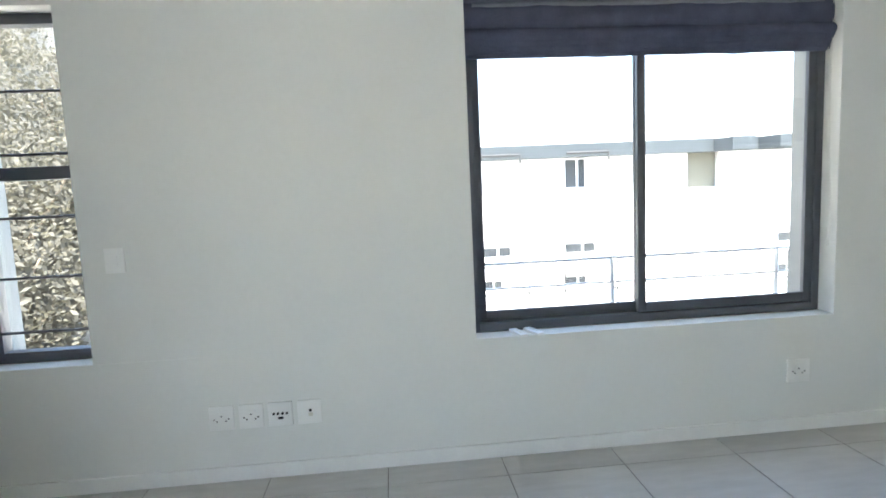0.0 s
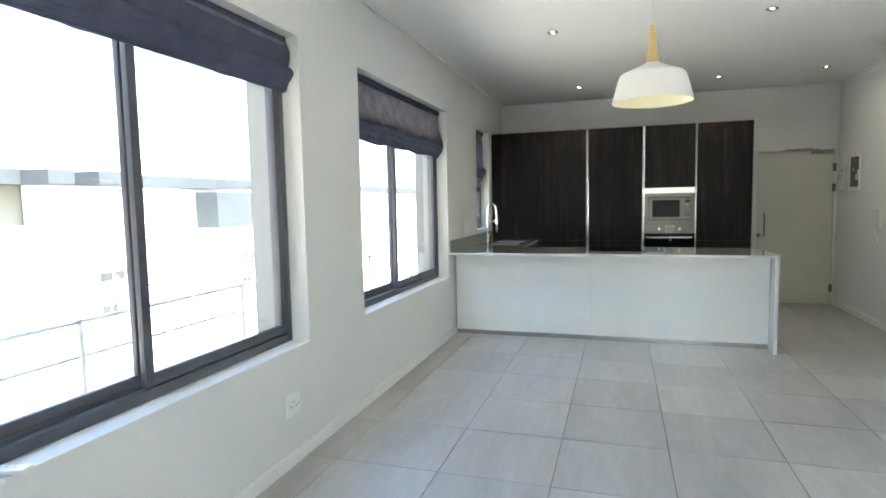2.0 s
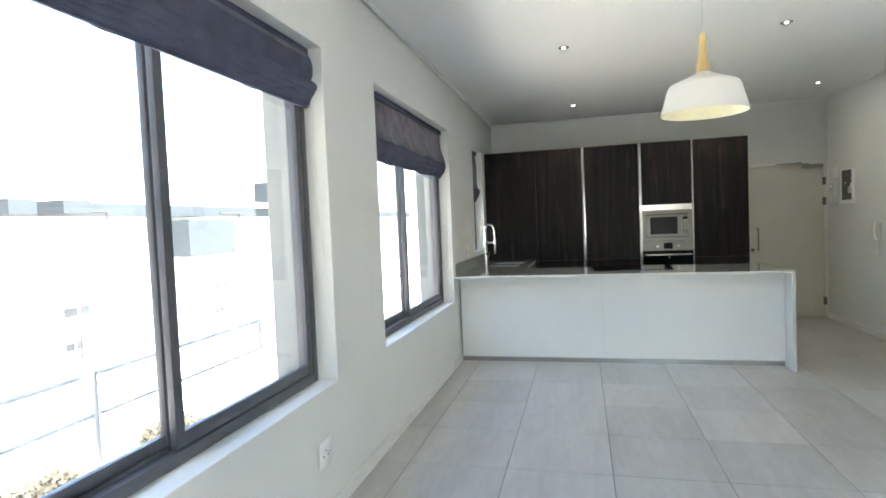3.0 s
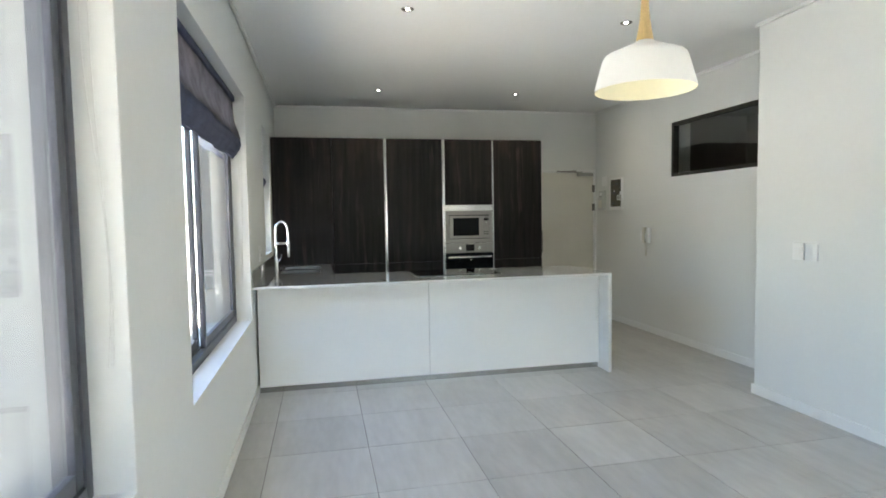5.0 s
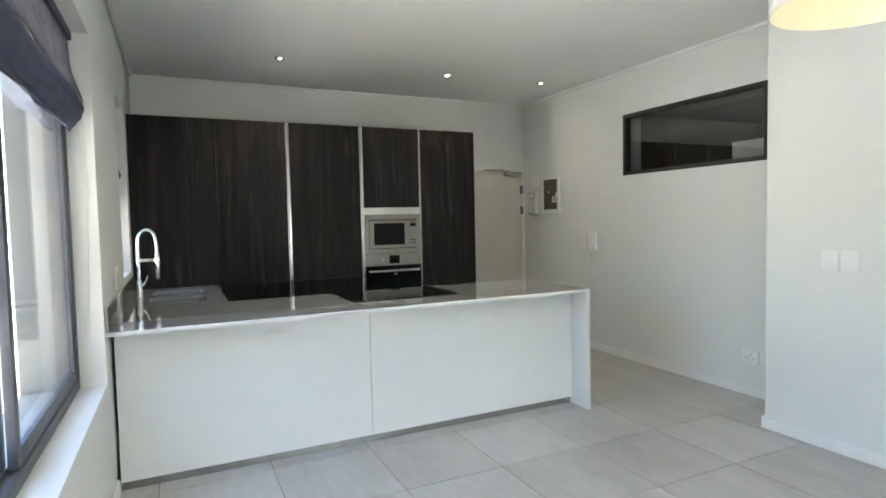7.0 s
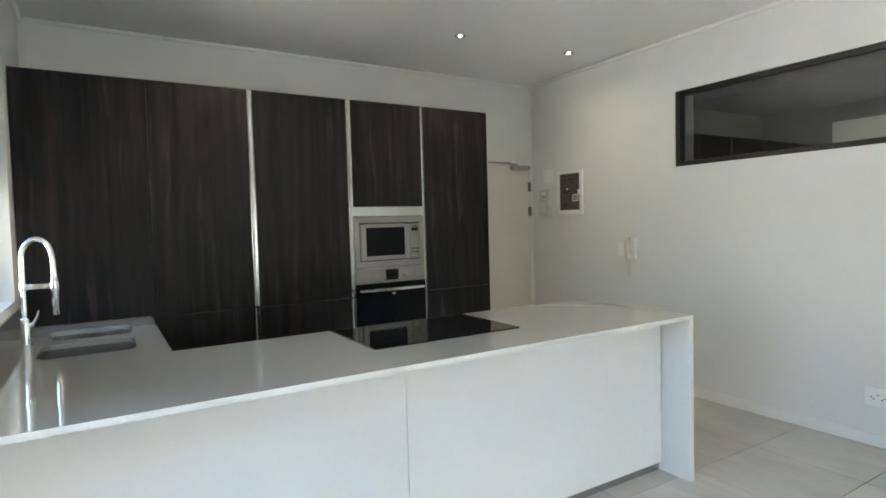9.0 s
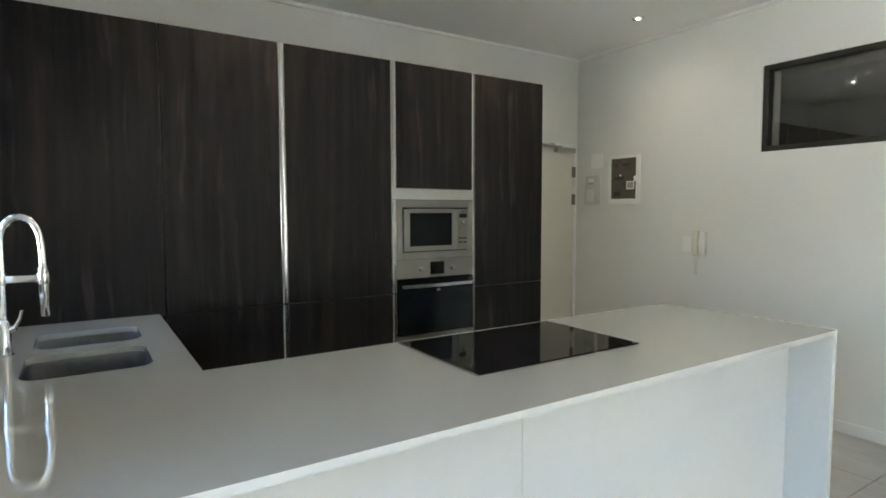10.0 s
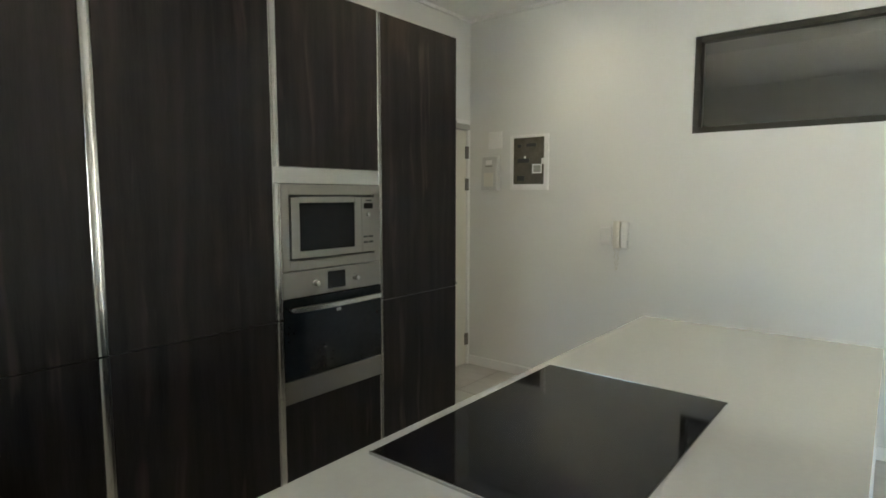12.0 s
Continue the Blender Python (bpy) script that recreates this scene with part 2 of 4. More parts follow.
_l.new(_q.outputs[2], _n["Principled BSDF"].inputs["Base Color"])
M_BARK = mat("grey_bark", (0.22, 0.18, 0.13), 0.9, vary=0.2, scale=6, fine=60, bump=0.5, bscale=60)
M_LEAF = mat("dry_olive_leaf", (0.066, 0.063, 0.048), 0.7, vary=0.12, scale=1.2, fine=12, tint=(0.088, 0.080, 0.060))
_n, _l = M_LEAF.node_tree.nodes, M_LEAF.node_tree.links
_t, _x = _n.new("ShaderNodeBsdfTranslucent"), _n.new("ShaderNodeMixShader")
_t.inputs[0].default_value = (0.100, 0.094, 0.066, 1)
_x.inputs[0].default_value = 0.45
_l.new(_n["Principled BSDF"].outputs[0], _x.inputs[1])
_l.new(_t.outputs[0], _x.inputs[2])
_l.new(_x.outputs[0], _n["Material Output"].inputs[0])
M_CORD = mat("white_cord", (0.75, 0.75, 0.72), 0.6, vary=0.02)

# ---------- mesh helpers ----------
def box(bm, x0, x1, y0, y1, z0, z1, bevel=0.0):
    vs = [bm.verts.new((x, y, z)) for z in (z0, z1) for y in (y0, y1) for x in (x0, x1)]
    fs = [(0, 2, 3, 1), (4, 5, 7, 6), (0, 1, 5, 4), (2, 6, 7, 3), (0, 4, 6, 2), (1, 3, 7, 5)]
    faces = [bm.faces.new([vs[i] for i in f]) for f in fs]
    if bevel:
        edges = list({e for f in faces for e in f.edges})
        bmesh.ops.bevel(bm, geom=edges, offset=bevel, segments=2, profile=0.6, affect='EDGES')


def ring(bm, pts):
    return [bm.verts.new(p) for p in pts]


def loft(bm, rings, closed=True, cap0=False, cap1=False):
    for a, b in zip(rings, rings[1:]):
        n = len(a)
        for i in range(n if closed else n - 1):
            bm.faces.new((a[i], a[(i + 1) % n], b[(i + 1) % n], b[i]))
    if cap0:
        bm.faces.new(list(reversed(rings[0])))
    if cap1:
        bm.faces.new(rings[-1])


def lathe(bm, prof, seg=32, at=(0, 0, 0), cap0=False, cap1=False):
    rs = [ring(bm, [(at[0] + r * math.cos(2 * math.pi * i / seg), at[1] + r * math.sin(2 * math.pi * i / seg), at[2] + z) for i in range(seg)]) for r, z in prof]
    loft(bm, rs, True, cap0, cap1)


def tube(bm, pts, r, seg=10, caps=True):
    """A round tube along a line of points; r: one radius, or one a point."""
    pts = [Vector(p) for p in pts]
    rad = r if isinstance(r, (list, tuple)) else [r] * len(pts)
    side = None
    rs = []
    for i, p in enumerate(pts):
        d = (pts[min(i + 1, len(pts) - 1)] - pts[max(i - 1, 0)]).normalized()
        if side is None:
            side = d.orthogonal().normalized()
        else:
            side = (side - d * side.dot(d)).normalized()
        up = d.cross(side)
        rs.append(ring(bm, [p + (side * math.cos(2 * math.pi * k / seg) + up * math.sin(2 * math.pi * k / seg)) * rad[i] for k in range(seg)]))
    loft(bm, rs, True, caps, caps)


def rrect(x0, x1, y0, y1, r, z, seg=6):
    out = []
    for cx, cy, a0 in ((x1 - r, y1 - r, 0), (x0 + r, y1 - r, 90), (x0 + r, y0 + r, 180), (x1 - r, y0 + r, 270)):
        for k in range(seg + 1):
            a = radians(a0 + 90 * k / seg)
            out.append((cx + r * math.cos(a), cy + r * math.sin(a), z))
    return out


def to_mesh(name, bm, material, smooth=None):
    bmesh.ops.recalc_face_normals(bm, faces=bm.faces)
    me = bpy.data.meshes.new(name)
    bm.to_mesh(me)
    bm.free()
    for m in (material if isinstance(material, (list, tuple)) else [material]):
        me.materials.append(m)
    if smooth is not None:
        me.shade_smooth()
        me.set_sharp_from_angle(angle=radians(smooth))
    return me


def solo(name, bm, material, label, category, group="", kind="", smooth=None):
    ob = new(name, to_mesh(name, bm, material, smooth))
    return tagged(ob, label, category, group, kind)


def thing(name, label, category, group="", kind="", at=(0, 0, 0)):
    ob = new(name)
    ob.empty_display_size = 0.05
    ob.location = at
    return tagged(ob, label, category, group, kind)


def part(name, bm, material, parent, label="", smooth=None):
    ob = new(name, to_mesh(name, bm, material, smooth))
    ob.parent = parent
    if label:
        ob["label"] = label
    return ob


def bpart(name, dims, material, parent, label="", bevel=0.002):
    bm = bmesh.new()
    box(bm, *dims, bevel)
    return part(name, bm, material, parent, label)


def slab_wall(name, axis, a0, a1, z0, z1, d0, d1, holes, material, label, bevel=0.006):
    """A wall in the plane of axis and z between depths d0 and d1, with rectangular openings right through it."""
    us = sorted({a0, a1, *[h for o in holes for h in o[:2]]})
    vs = sorted({z0, z1, *[h for o in holes for h in o[2:]]})
    full = {}
    for i in range(len(us) - 1):
        for j in range(len(vs) - 1):
            cu, cv = (us[i] + us[i + 1]) / 2, (vs[j] + vs[j + 1]) / 2
            full[i, j] = not any(o[0] < cu < o[1] and o[2] < cv < o[3] for o in holes)
    bm = bmesh.new()
    cache = {}

    def v(u, w, d):
        key = (u, w, d)
        if key not in cache:
            cache[key] = bm.verts.new((u, d, w) if axis == 'x' else (d, u, w))
        return cache[key]

    for (i, j), on in full.items():
        if not on:
            continue
        ua, ub, va, vb = us[i], us[i + 1], vs[j], vs[j + 1]
        for d in (d0, d1):
            bm.faces.new((v(ua, va, d), v(ub, va, d), v(ub, vb, d), v(ua, vb, d)))
        for ni, nj, p, q in ((i - 1, j, (ua, va), (ua, vb)), (i + 1, j, (ub, va), (ub, vb)), (i, j - 1, (ua, va), (ub, va)), (i, j + 1, (ua, vb), (ub, vb))):
            if not full.get((ni, nj), False):
                bm.faces.new((v(*p, d0), v(*q, d0), v(*q, d1), v(*p, d1)))
    ob = solo(name, bm, material, label, "wall", kind="structure")
    if bevel:
        mod = ob.modifiers.new("soft_edges", 'BEVEL')
        mod.width, mod.segments, mod.limit_method, mod.angle_limit = bevel, 2, 'ANGLE', radians(40)
        ob.data.shade_smooth()
        ob.data.set_sharp_from_angle(angle=radians(30))
    return ob

# ---------- the shell ----------
slab_wall("wall_north", 'x', XW - 0.2, XE + 0.2, -0.2, 3.05, YN, YN + 0.21, [W0, W1, W2, W3], M_WALL, "matt off-white plastered wall with four deep window openings")
slab_wall("wall_north_outer", 'x', XW - 0.2, XE + 0.2, -3.3, 3.05, YN + 0.212, YN + TH, [W0, W1, W2, W3], M_RENDER, "mid-grey rendered outer face around the windows", 0)
slab_wall("wall_east", 'y', YS - 0.2, YN - 0.001, -0.2, 3.05, XE, XE + 0.2, [(-0.60, 0.375, -0.1, 2.082)], M_WALL, "matt off-white kitchen end wall with entrance door opening", 0)
# unseen slab added to stop outdoor light leaking round the entrance door
bm = bmesh.new()
box(bm, XE + 0.202, XE + 0.26, -0.9, 0.7, -0.2, 2.4)
solo("wall_light_stop", bm, M_WALL, "unseen slab that blocks light leaking round the entrance door", "wall", kind="structure")
slab_wall("wall_south", 'x', XJ + 0.001, XE - 0.001, -0.2, 3.05, YS - 0.25, YS, [HW], M_WALL, "matt off-white kitchen wall with a high internal window", 0.004)
slab_wall("wall_partition", 'x', XW + 0.001, XJ, -0.2, 3.05, YS - 0.15, YP, [], M_WALL, "matt off-white partition wall with rounded outer corner", 0.008)
# DOOR_W is an unseen opening, sized and placed to light the room
DOOR_W = (0.12, 1.72, 0.0, 2.20)
LEAF_W = (3.00, 3.822, 0.0, 2.12)
slab_wall("wall_west", 'y', YP + 0.001, YN - 0.001, -0.2, 3.05, XW - 0.2, XW, [DOOR_W, LEAF_W], M_WALL, "matt off-white wall around an unseen door added for light", 0)

bm = bmesh.new()
box(bm, XW - 0.2, XE + 0.2, YS - 0.2, YN + TH, ZC, ZC + 0.12)
solo("ceiling", bm, M_CEIL, "smooth white painted flat plasterboard ceiling", "ceiling", kind="structure")


def cornice(name, pts):
    """A shadow-line bead under the ceiling: a narrow strip held off the wall by a dark gap."""
    bm = bmesh.new()
    for (x0, y0), (x1, y1), (nx, ny) in pts:
        xs = (x0 + nx * 0.010, x1 + nx * 0.010, x0 + nx * 0.030, x1 + nx * 0.030)
        ys = (y0 + ny * 0.010, y1 + ny * 0.010, y0 + ny * 0.030, y1 + ny * 0.030)
        box(bm, min(xs), max(xs), min(ys), max(ys), ZC - 0.026, ZC - 0.001, 0.002)
    solo(name, bm, M_TRIM, "thin white shadow-line strip where wall meets ceiling", "trim", kind="structure")


cornice("trim_north", [((XW, YN), (XE - 0.031, YN), (0, -1))])
cornice("trim_east", [((XE, YS), (XE, YN), (-1, 0))])
cornice("trim_south", [((XJ + 0.031, YS), (XE - 0.031, YS), (0, 1))])
cornice("trim_partition", [((XW, YP), (XJ, YP), (0, 1)), ((XJ, YS), (XJ, YP + 0.009), (1, 0))])


def skirting(name, x0, x1, y0, y1):
    bm = bmesh.new()
    box(bm, x0, x1, y0, y1, 0.0, 0.078, 0.004)
    solo(name, bm, M_TRIM, "low white painted skirting board along the wall", "skirting", kind="structure")


skirting("baseboard_north", XW + 0.002, 6.27, YN - 0.014, YN)
skirting("baseboard_south", XJ + 0.016, XE - 0.001, YS, YS + 0.014)
skirting("baseboard_partition", XW + 0.002, XJ, YP, YP + 0.014)
skirting("baseboard_corner", XJ, XJ + 0.014, YS + 0.001, YP + 0.014)

# ---------- windows in the north wall ----------
FY = 3.950   # room-side face of the frames


def slider_window(name, o, label, split):
    """A dark aluminium sliding window: outer frame, fixed and sliding sash, glass."""
    x0, x1, z0, z1 = o
    w = thing(name, label, "window", kind="structure")
    f = 0.042
    bm = bmesh.new()
    box(bm, x0, x0 + f, FY, FY + 0.09, z0, z1, 0.003)
    box(bm, x1 - f, x1, FY, FY + 0.09, z0, z1, 0.003)
    box(bm, x0 + f, x1 - f, FY, FY + 0.09, z0, z0 + 0.048, 0.003)
    box(bm, x0 + f, x1 - f, FY, FY + 0.09, z1 - f, z1, 0.003)
    box(bm, x0 + f, x1 - f, FY + 0.038, FY + 0.044, z0 + 0.048, z0 + 0.062)
    part("window_frame", bm, M_FRAME, w, "charcoal powder-coated outer frame", 40)
    for k, (a, b, y) in enumerate(((x0 + f, split + 0.024, FY + 0.050), (split - 0.024, x1 - f, FY + 0.008))):
        s = 0.046
        bm = bmesh.new()
        box(bm, a, a + s, y, y + 0.028, z0 + 0.052, z1 - f, 0.003)
        box(bm, b - s, b, y, y + 0.028, z0 + 0.052, z1 - f, 0.003)
        box(bm, a + s, b - s, y + 0.001, y + 0.027, z0 + 0.052, z0 + 0.105, 0.003)
        box(bm, a + s, b - s, y + 0.001, y + 0.027, z1 - f - 0.05, z1 - f, 0.003)
        sash = part("sash", bm, M_FRAME, w, "charcoal aluminium sliding sash", 40)
        bm = bmesh.new()
        box(bm, a + s - 0.005, b - s + 0.005, y + 0.011, y + 0.016, z0 + 0.10, z1 - f - 0.045)
        p = part("pane", bm, M_PANE, sash, "clear glass pane")
        p.visible_shadow = False
    return w


slider_window("window_1", W1, "wide charcoal aluminium sliding window beside a railing", 2.195)
slider_window("window_2", W2, "charcoal aluminium sliding window near the kitchen counter", 4.93)


def fixed_window(name, o, label, transom):
    x0, x1, z0, z1 = o
    w = thing(name, label, "window", kind="structure")
    f = 0.05
    bm = bmesh.new()
    box(bm, x0, x0 + f, FY, FY + 0.07, z0, z1, 0.003)
    box(bm, x1 - f, x1, FY, FY + 0.07, z0, z1, 0.003)
    box(bm, x0 + f, x1 - f, FY, FY + 0.07, z0, z0 + 0.055, 0.003)
    box(bm, x0 + f, x1 - f, FY, FY + 0.07, z1 - f, z1, 0.003)
    part("window_frame", bm, M_FRAME, w, "charcoal aluminium frame", 40)
    bpart("transom", (x0 + f, x1 - f, FY - 0.006, FY + 0.07, transom - 0.032, transom + 0.032), M_FRAME, w, "charcoal transom bar", 0.003)
    for a, b in ((z0 + 0.05, transom - 0.03), (transom + 0.03, z1 - f + 0.005)):
        bm = bmesh.new()
        box(bm, x0 + f - 0.005, x1 - f + 0.005, FY + 0.03, FY + 0.035, a, b)
        p = part("pane", bm, M_PANE, w, "clear glass pane")
        p.visible_shadow = False
    return w


w0 = fixed_window("window_3", W0, "narrow charcoal window with thin security bars", 1.610)
for zb in (0.826, 1.098, 1.395, 1.699, 1.998):
    bm = bmesh.new()
    tube(bm, [(W0[0] + 0.003, FY - 0.03, zb), (W0[1] - 0.003, FY - 0.03, zb)], 0.007, 8)
    part("security_bar", bm, M_FRAME, w0, "thin dark security bar", 60)
fixed_window("window_4", W3, "small charcoal window above the kitchen sink", 1.62)

# high internal window
hw = thing("window_5", "high horizontal internal window with dark bronze frame", "window", kind="structure")
bm = bmesh.new()
f = 0.038
box(bm, HW[0], HW[0] + f, YS - 0.075, YS - 0.008, HW[2], HW[3], 0.003)
box(bm, HW[1] - f, HW[1], YS - 0.075, YS - 0.008, HW[2], HW[3], 0.003)
box(bm, HW[0] + f, HW[1] - f, YS - 0.075, YS - 0.008, HW[2], HW[2] + f, 0.003)
box(bm, HW[0] + f, HW[1] - f, YS - 0.075, YS - 0.008, HW[3] - f, HW[3], 0.003)
part("window_frame", bm, M_BRONZE, hw, "dark bronze aluminium frame", 40)
bm = bmesh.new()
box(bm, HW[0] + f - 0.005, HW[1] - f + 0.005, YS - 0.055, YS - 0.049, HW[2] + f - 0.005, HW[3] - f + 0.005)
part("pane", bm, M_PANE2, hw, "reflective glass pane")
# room behind the high window; its darkness is put into the wall colour
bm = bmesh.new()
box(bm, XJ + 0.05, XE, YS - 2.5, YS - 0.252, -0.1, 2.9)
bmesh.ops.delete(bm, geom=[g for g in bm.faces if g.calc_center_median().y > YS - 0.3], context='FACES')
solo("wall_inner_room", bm, mat("shade_toned_inner_wall", (0.15, 0.145, 0.13), 0.8, vary=0.02), "inner room walls toned dark to stand for unlit shade", "wall", kind="structure")

bm = bmesh.new()
box(bm, 5.42, 6.127, YS - 1.30, YS - 0.27, 0.0, 2.065, 0.004)
solo("white_cupboard", bm, M_TRIM, "tall white cupboard in the room behind the high window", "cupboard")

# balcony door in the west wall: out of view, placed for the light it lets in
bd = thing("door_2", "unseen glazed balcony door, charcoal framed, added to let light in", "door", kind="structure")
y0, y1, z0, z1 = DOOR_W
bm = bmesh.new()
box(bm, XW - 0.14, XW - 0.012, y0, y0 + 0.06, z0, z1, 0.003)
box(bm, XW - 0.14, XW - 0.012, y1 - 0.06, y1, z0, z1, 0.003)
box(bm, XW - 0.14, XW - 0.012, y0 + 0.06, y1 - 0.06, z1 - 0.06, z1, 0.003)
box(bm, XW - 0.14, XW - 0.012, y0 + 0.06, y1 - 0.06, z0, z0 + 0.03, 0.003)
part("door_frame", bm, M_FRAME, bd, "charcoal aluminium frame", 40)
bm = bmesh.new()
a, b, x = y0 + 0.06, y1 - 0.06, XW - 0.075
box(bm, x, x + 0.045, a, a + 0.10, z0 + 0.03, z1 - 0.06, 0.003)
box(bm, x, x + 0.045, b - 0.10, b, z0 + 0.03, z1 - 0.06, 0.003)
box(bm, x + 0.001, x + 0.044, a + 0.10, b - 0.10, z0 + 0.03, z0 + 0.16, 0.003)
box(bm, x + 0.001, x + 0.044, a + 0.10, b - 0.10, z1 - 0.16, z1 - 0.06, 0.003)
leaf = part("leaf", bm, M_FRAME, bd, "charcoal aluminium door leaf", 40)
bm = bmesh.new()
box(bm, x + 0.020, x + 0.026, a + 0.095, b - 0.095, z0 + 0.155, z1 - 0.155)
part("pane", bm, M_PANE, leaf, "clear glass pane").visible_shadow = False

sd = thing("door_3", "closed solid charcoal door in the corner", "door", kind="structure")
y0, y1, z0, z1 = LEAF_W
bm = bmesh.new()
box(bm, XW - 0.14, XW + 0.006, y0, y0 + 0.05, z0, z1, 0.003)
box(bm, XW - 0.14, XW + 0.006, y1 - 0.05, y1, z0, z1, 0.003)
box(bm, XW - 0.14, XW + 0.006, y0 + 0.05, y1 - 0.05, z1 - 0.05, z1, 0.003)
part("door_frame", bm, M_FRAME, sd, "charcoal aluminium frame", 40)
bpart("leaf", (XW - 0.06, XW - 0.015, y0 + 0.053, y1 - 0.053, z0 + 0.006, z1 - 0.053), M_FRAME, sd, "smooth charcoal leaf", 0.003)

# ---------- roman blinds ----------
def wave(u, s, k):
    return 0.004 * math.sin(7.3 * u + 1.7 * k) + 0.003 * math.sin(17.0 * u + s + 2.1 * k) + 0.0015 * math.sin(41 * u + 3 * s)


def cloth(bm, x0, x1, prof, seed, drop=0.0, nx=48, scallop=0.0):
    """A hanging sheet with thickness: prof is a line of (out from the wall, z)."""
    rows = []
    for j, (d, z) in enumerate(prof):
        w = j / max(1, len(prof) - 1)
        row = []
        for i in range(nx + 1):
            u = i / nx
            x = x0 + (x1 - x0) * u
            sag = -drop * w * (1 - (2 * u - 1) ** 2) - scallop * w * abs(math.sin(4 * math.pi * u + 0.4 * seed))
            row.append((x, 3.945 - d + wave(x, seed, j * 0.35) * (0.3 + w), z + sag + 0.5 * wave(x, seed + 5, j * 0.2) * w))
        rows.append(row)
    thick = 0.0025
    front = [ring(bm, r) for r in rows]
    back = [ring(bm, [(x, y + thick, z) for x, y, z in r]) for r in rows]
    loft(bm, front, False)
    loft(bm, back, False)
    loft(bm, [front[0], back[0]], False)
    loft(bm, [front[-1], back[-1]], False)
    for e in (0, -1):
        loft(bm, [[r[e] for r in front], [r[e] for r in back]], False)


def fold_profile(z_top, z_bot, d0, bulge, n=10):
    out = []
    for k in range(n + 1):
        a = k / n
        out.append((d0 + bulge * math.sin(math.pi * min(1, a * 1.12)) ** 0.8, z_top + (z_bot - z_top) * a))
    return out


def roman_blind(o, label, z_sheet, folds, m_sheet, m_fold, seed, bow=0.0, scallop=0.0):
    """folds: (top z, bottom z, standing out, bulge) of each gathered layer."""
    x0, x1, z0, z1 = o
    b = thing("roman_blind", label, "blind", "roman blinds")
    bm = bmesh.new()
    box(bm, x0 + 0.012, x1 - 0.012, 3.905, 3.945, z1 - 0.045, z1 - 0.003, 0.004)
    part("headrail", bm, m_fold, b, "cloth-covered head rail", 40)
    bm = bmesh.new()
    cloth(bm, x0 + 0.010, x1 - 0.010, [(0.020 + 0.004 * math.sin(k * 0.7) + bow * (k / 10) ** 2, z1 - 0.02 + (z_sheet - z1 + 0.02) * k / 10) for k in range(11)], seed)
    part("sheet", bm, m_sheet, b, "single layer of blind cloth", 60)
    for k, (za, zb, d, bul) in enumerate(folds):
        bm = bmesh.new()
        cloth(bm, x0 + 0.006 - 0.001 * k, x1 - 0.006 + 0.001 * k, fold_profile(za, zb, d, bul), seed + k * 1.3, 0.003, 64, scallop)
        part("fold", bm, m_fold, b, "", 60)
    bm = bmesh.new()
    box(bm, x0 + 0.012, x1 - 0.012, 3.925, 3.940, folds[-1][1] - 0.004, folds[-1][1] + 0.02, 0.003)
    part("bottom_batten", bm, m_fold, b, "", 40)
    # extra strip whose paler colour stands for light on a fold seam
    if m_sheet is M_BLIND:
        bm = bmesh.new()
        cloth(bm, x0 + 0.05, x1 - 0.06, [(0.052 + 0.006 * math.sin(math.pi * k / 4), z1 - 0.042 - 0.024 * k / 4) for k in range(5)], seed + 9)
        part("lit_seam_strip", bm, M_BLINDBAND, b, "strip paled as a seam catching light near the top", 60)
    # pull cord down the reveal
    pts = []
    for k in range(41):
        a = k / 40
        pts.append((x1 - 0.012 + 0.004 * math.sin(a * 9), 3.885 + 0.012 * math.sin(a * 5 + seed), z1 - 0.05 - a * (1.32 if m_sheet is M_BLIND else 1.42)))
    back = [(p[0] - 0.003, p[1] + 0.012 + 0.01 * math.sin(i * 0.16), p[2]) for i, p in enumerate(pts)]
    bm = bmesh.new()
    tube(bm, pts + back[::-1], 0.0016, 6)
    part("pull_cord", bm, M_CORD, b, "thin white looped cord", 60)
    return b


roman_blind(W1, "slate-blue cloth roman blind drawn up in folds", 2.20,
            [(2.375, 2.195, 0.030, 0.034), (2.245, 2.150, 0.034, 0.046), (2.230, 2.130, 0.030, 0.036), (2.21, 2.114, 0.026, 0.026), (2.19, 2.100, 0.018, 0.020)],
            M_BLIND, M_BLIND, 0.4, 0.0, 0.003)
roman_blind(W2, "grey roman blind half raised, sheet paled as if backlit", 2.06,
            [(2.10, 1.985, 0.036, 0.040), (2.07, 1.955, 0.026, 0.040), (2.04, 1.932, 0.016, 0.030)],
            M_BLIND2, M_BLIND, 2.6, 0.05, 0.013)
roman_blind(W3, "narrow grey roman blind half raised above the sink", 1.86,
            [(1.93, 1.80, 0.034, 0.036), (1.91, 1.772, 0.024, 0.034), (1.88, 1.75, 0.014, 0.026)],
            M_BLIND2, M_BLIND, 4.1, 0.04, 0.008)

# remotes on the first sill
rc = thing("remote_control", "slim white plastic remote control lying on the sill", "remote", "remotes on the sill", at=(0, 0, 0))
bm = bmesh.new()
box(bm, -0.022, 0.022, -0.07, 0.07, 0, 0.018, 0.006)
part("body", bm, M_WHITEP, rc, "", 40)
for k in range(3):
    bm = bmesh.new()
    lathe(bm, [(0.006, 0.017), (0.006, 0.0195), (0.004, 0.0202)], 12, (0, -0.03 + 0.025 * k, 0), False, True)
    part("button", bm, M_CREAMP, rc, "", 40)
rc.matrix_basis = pose(1.462, 3.865, W1[2] + 0.001, 0, 0, 14)
copy_thing(rc, pose(1.548, 3.875, W1[2] + 0.001, 0, 0, 19))

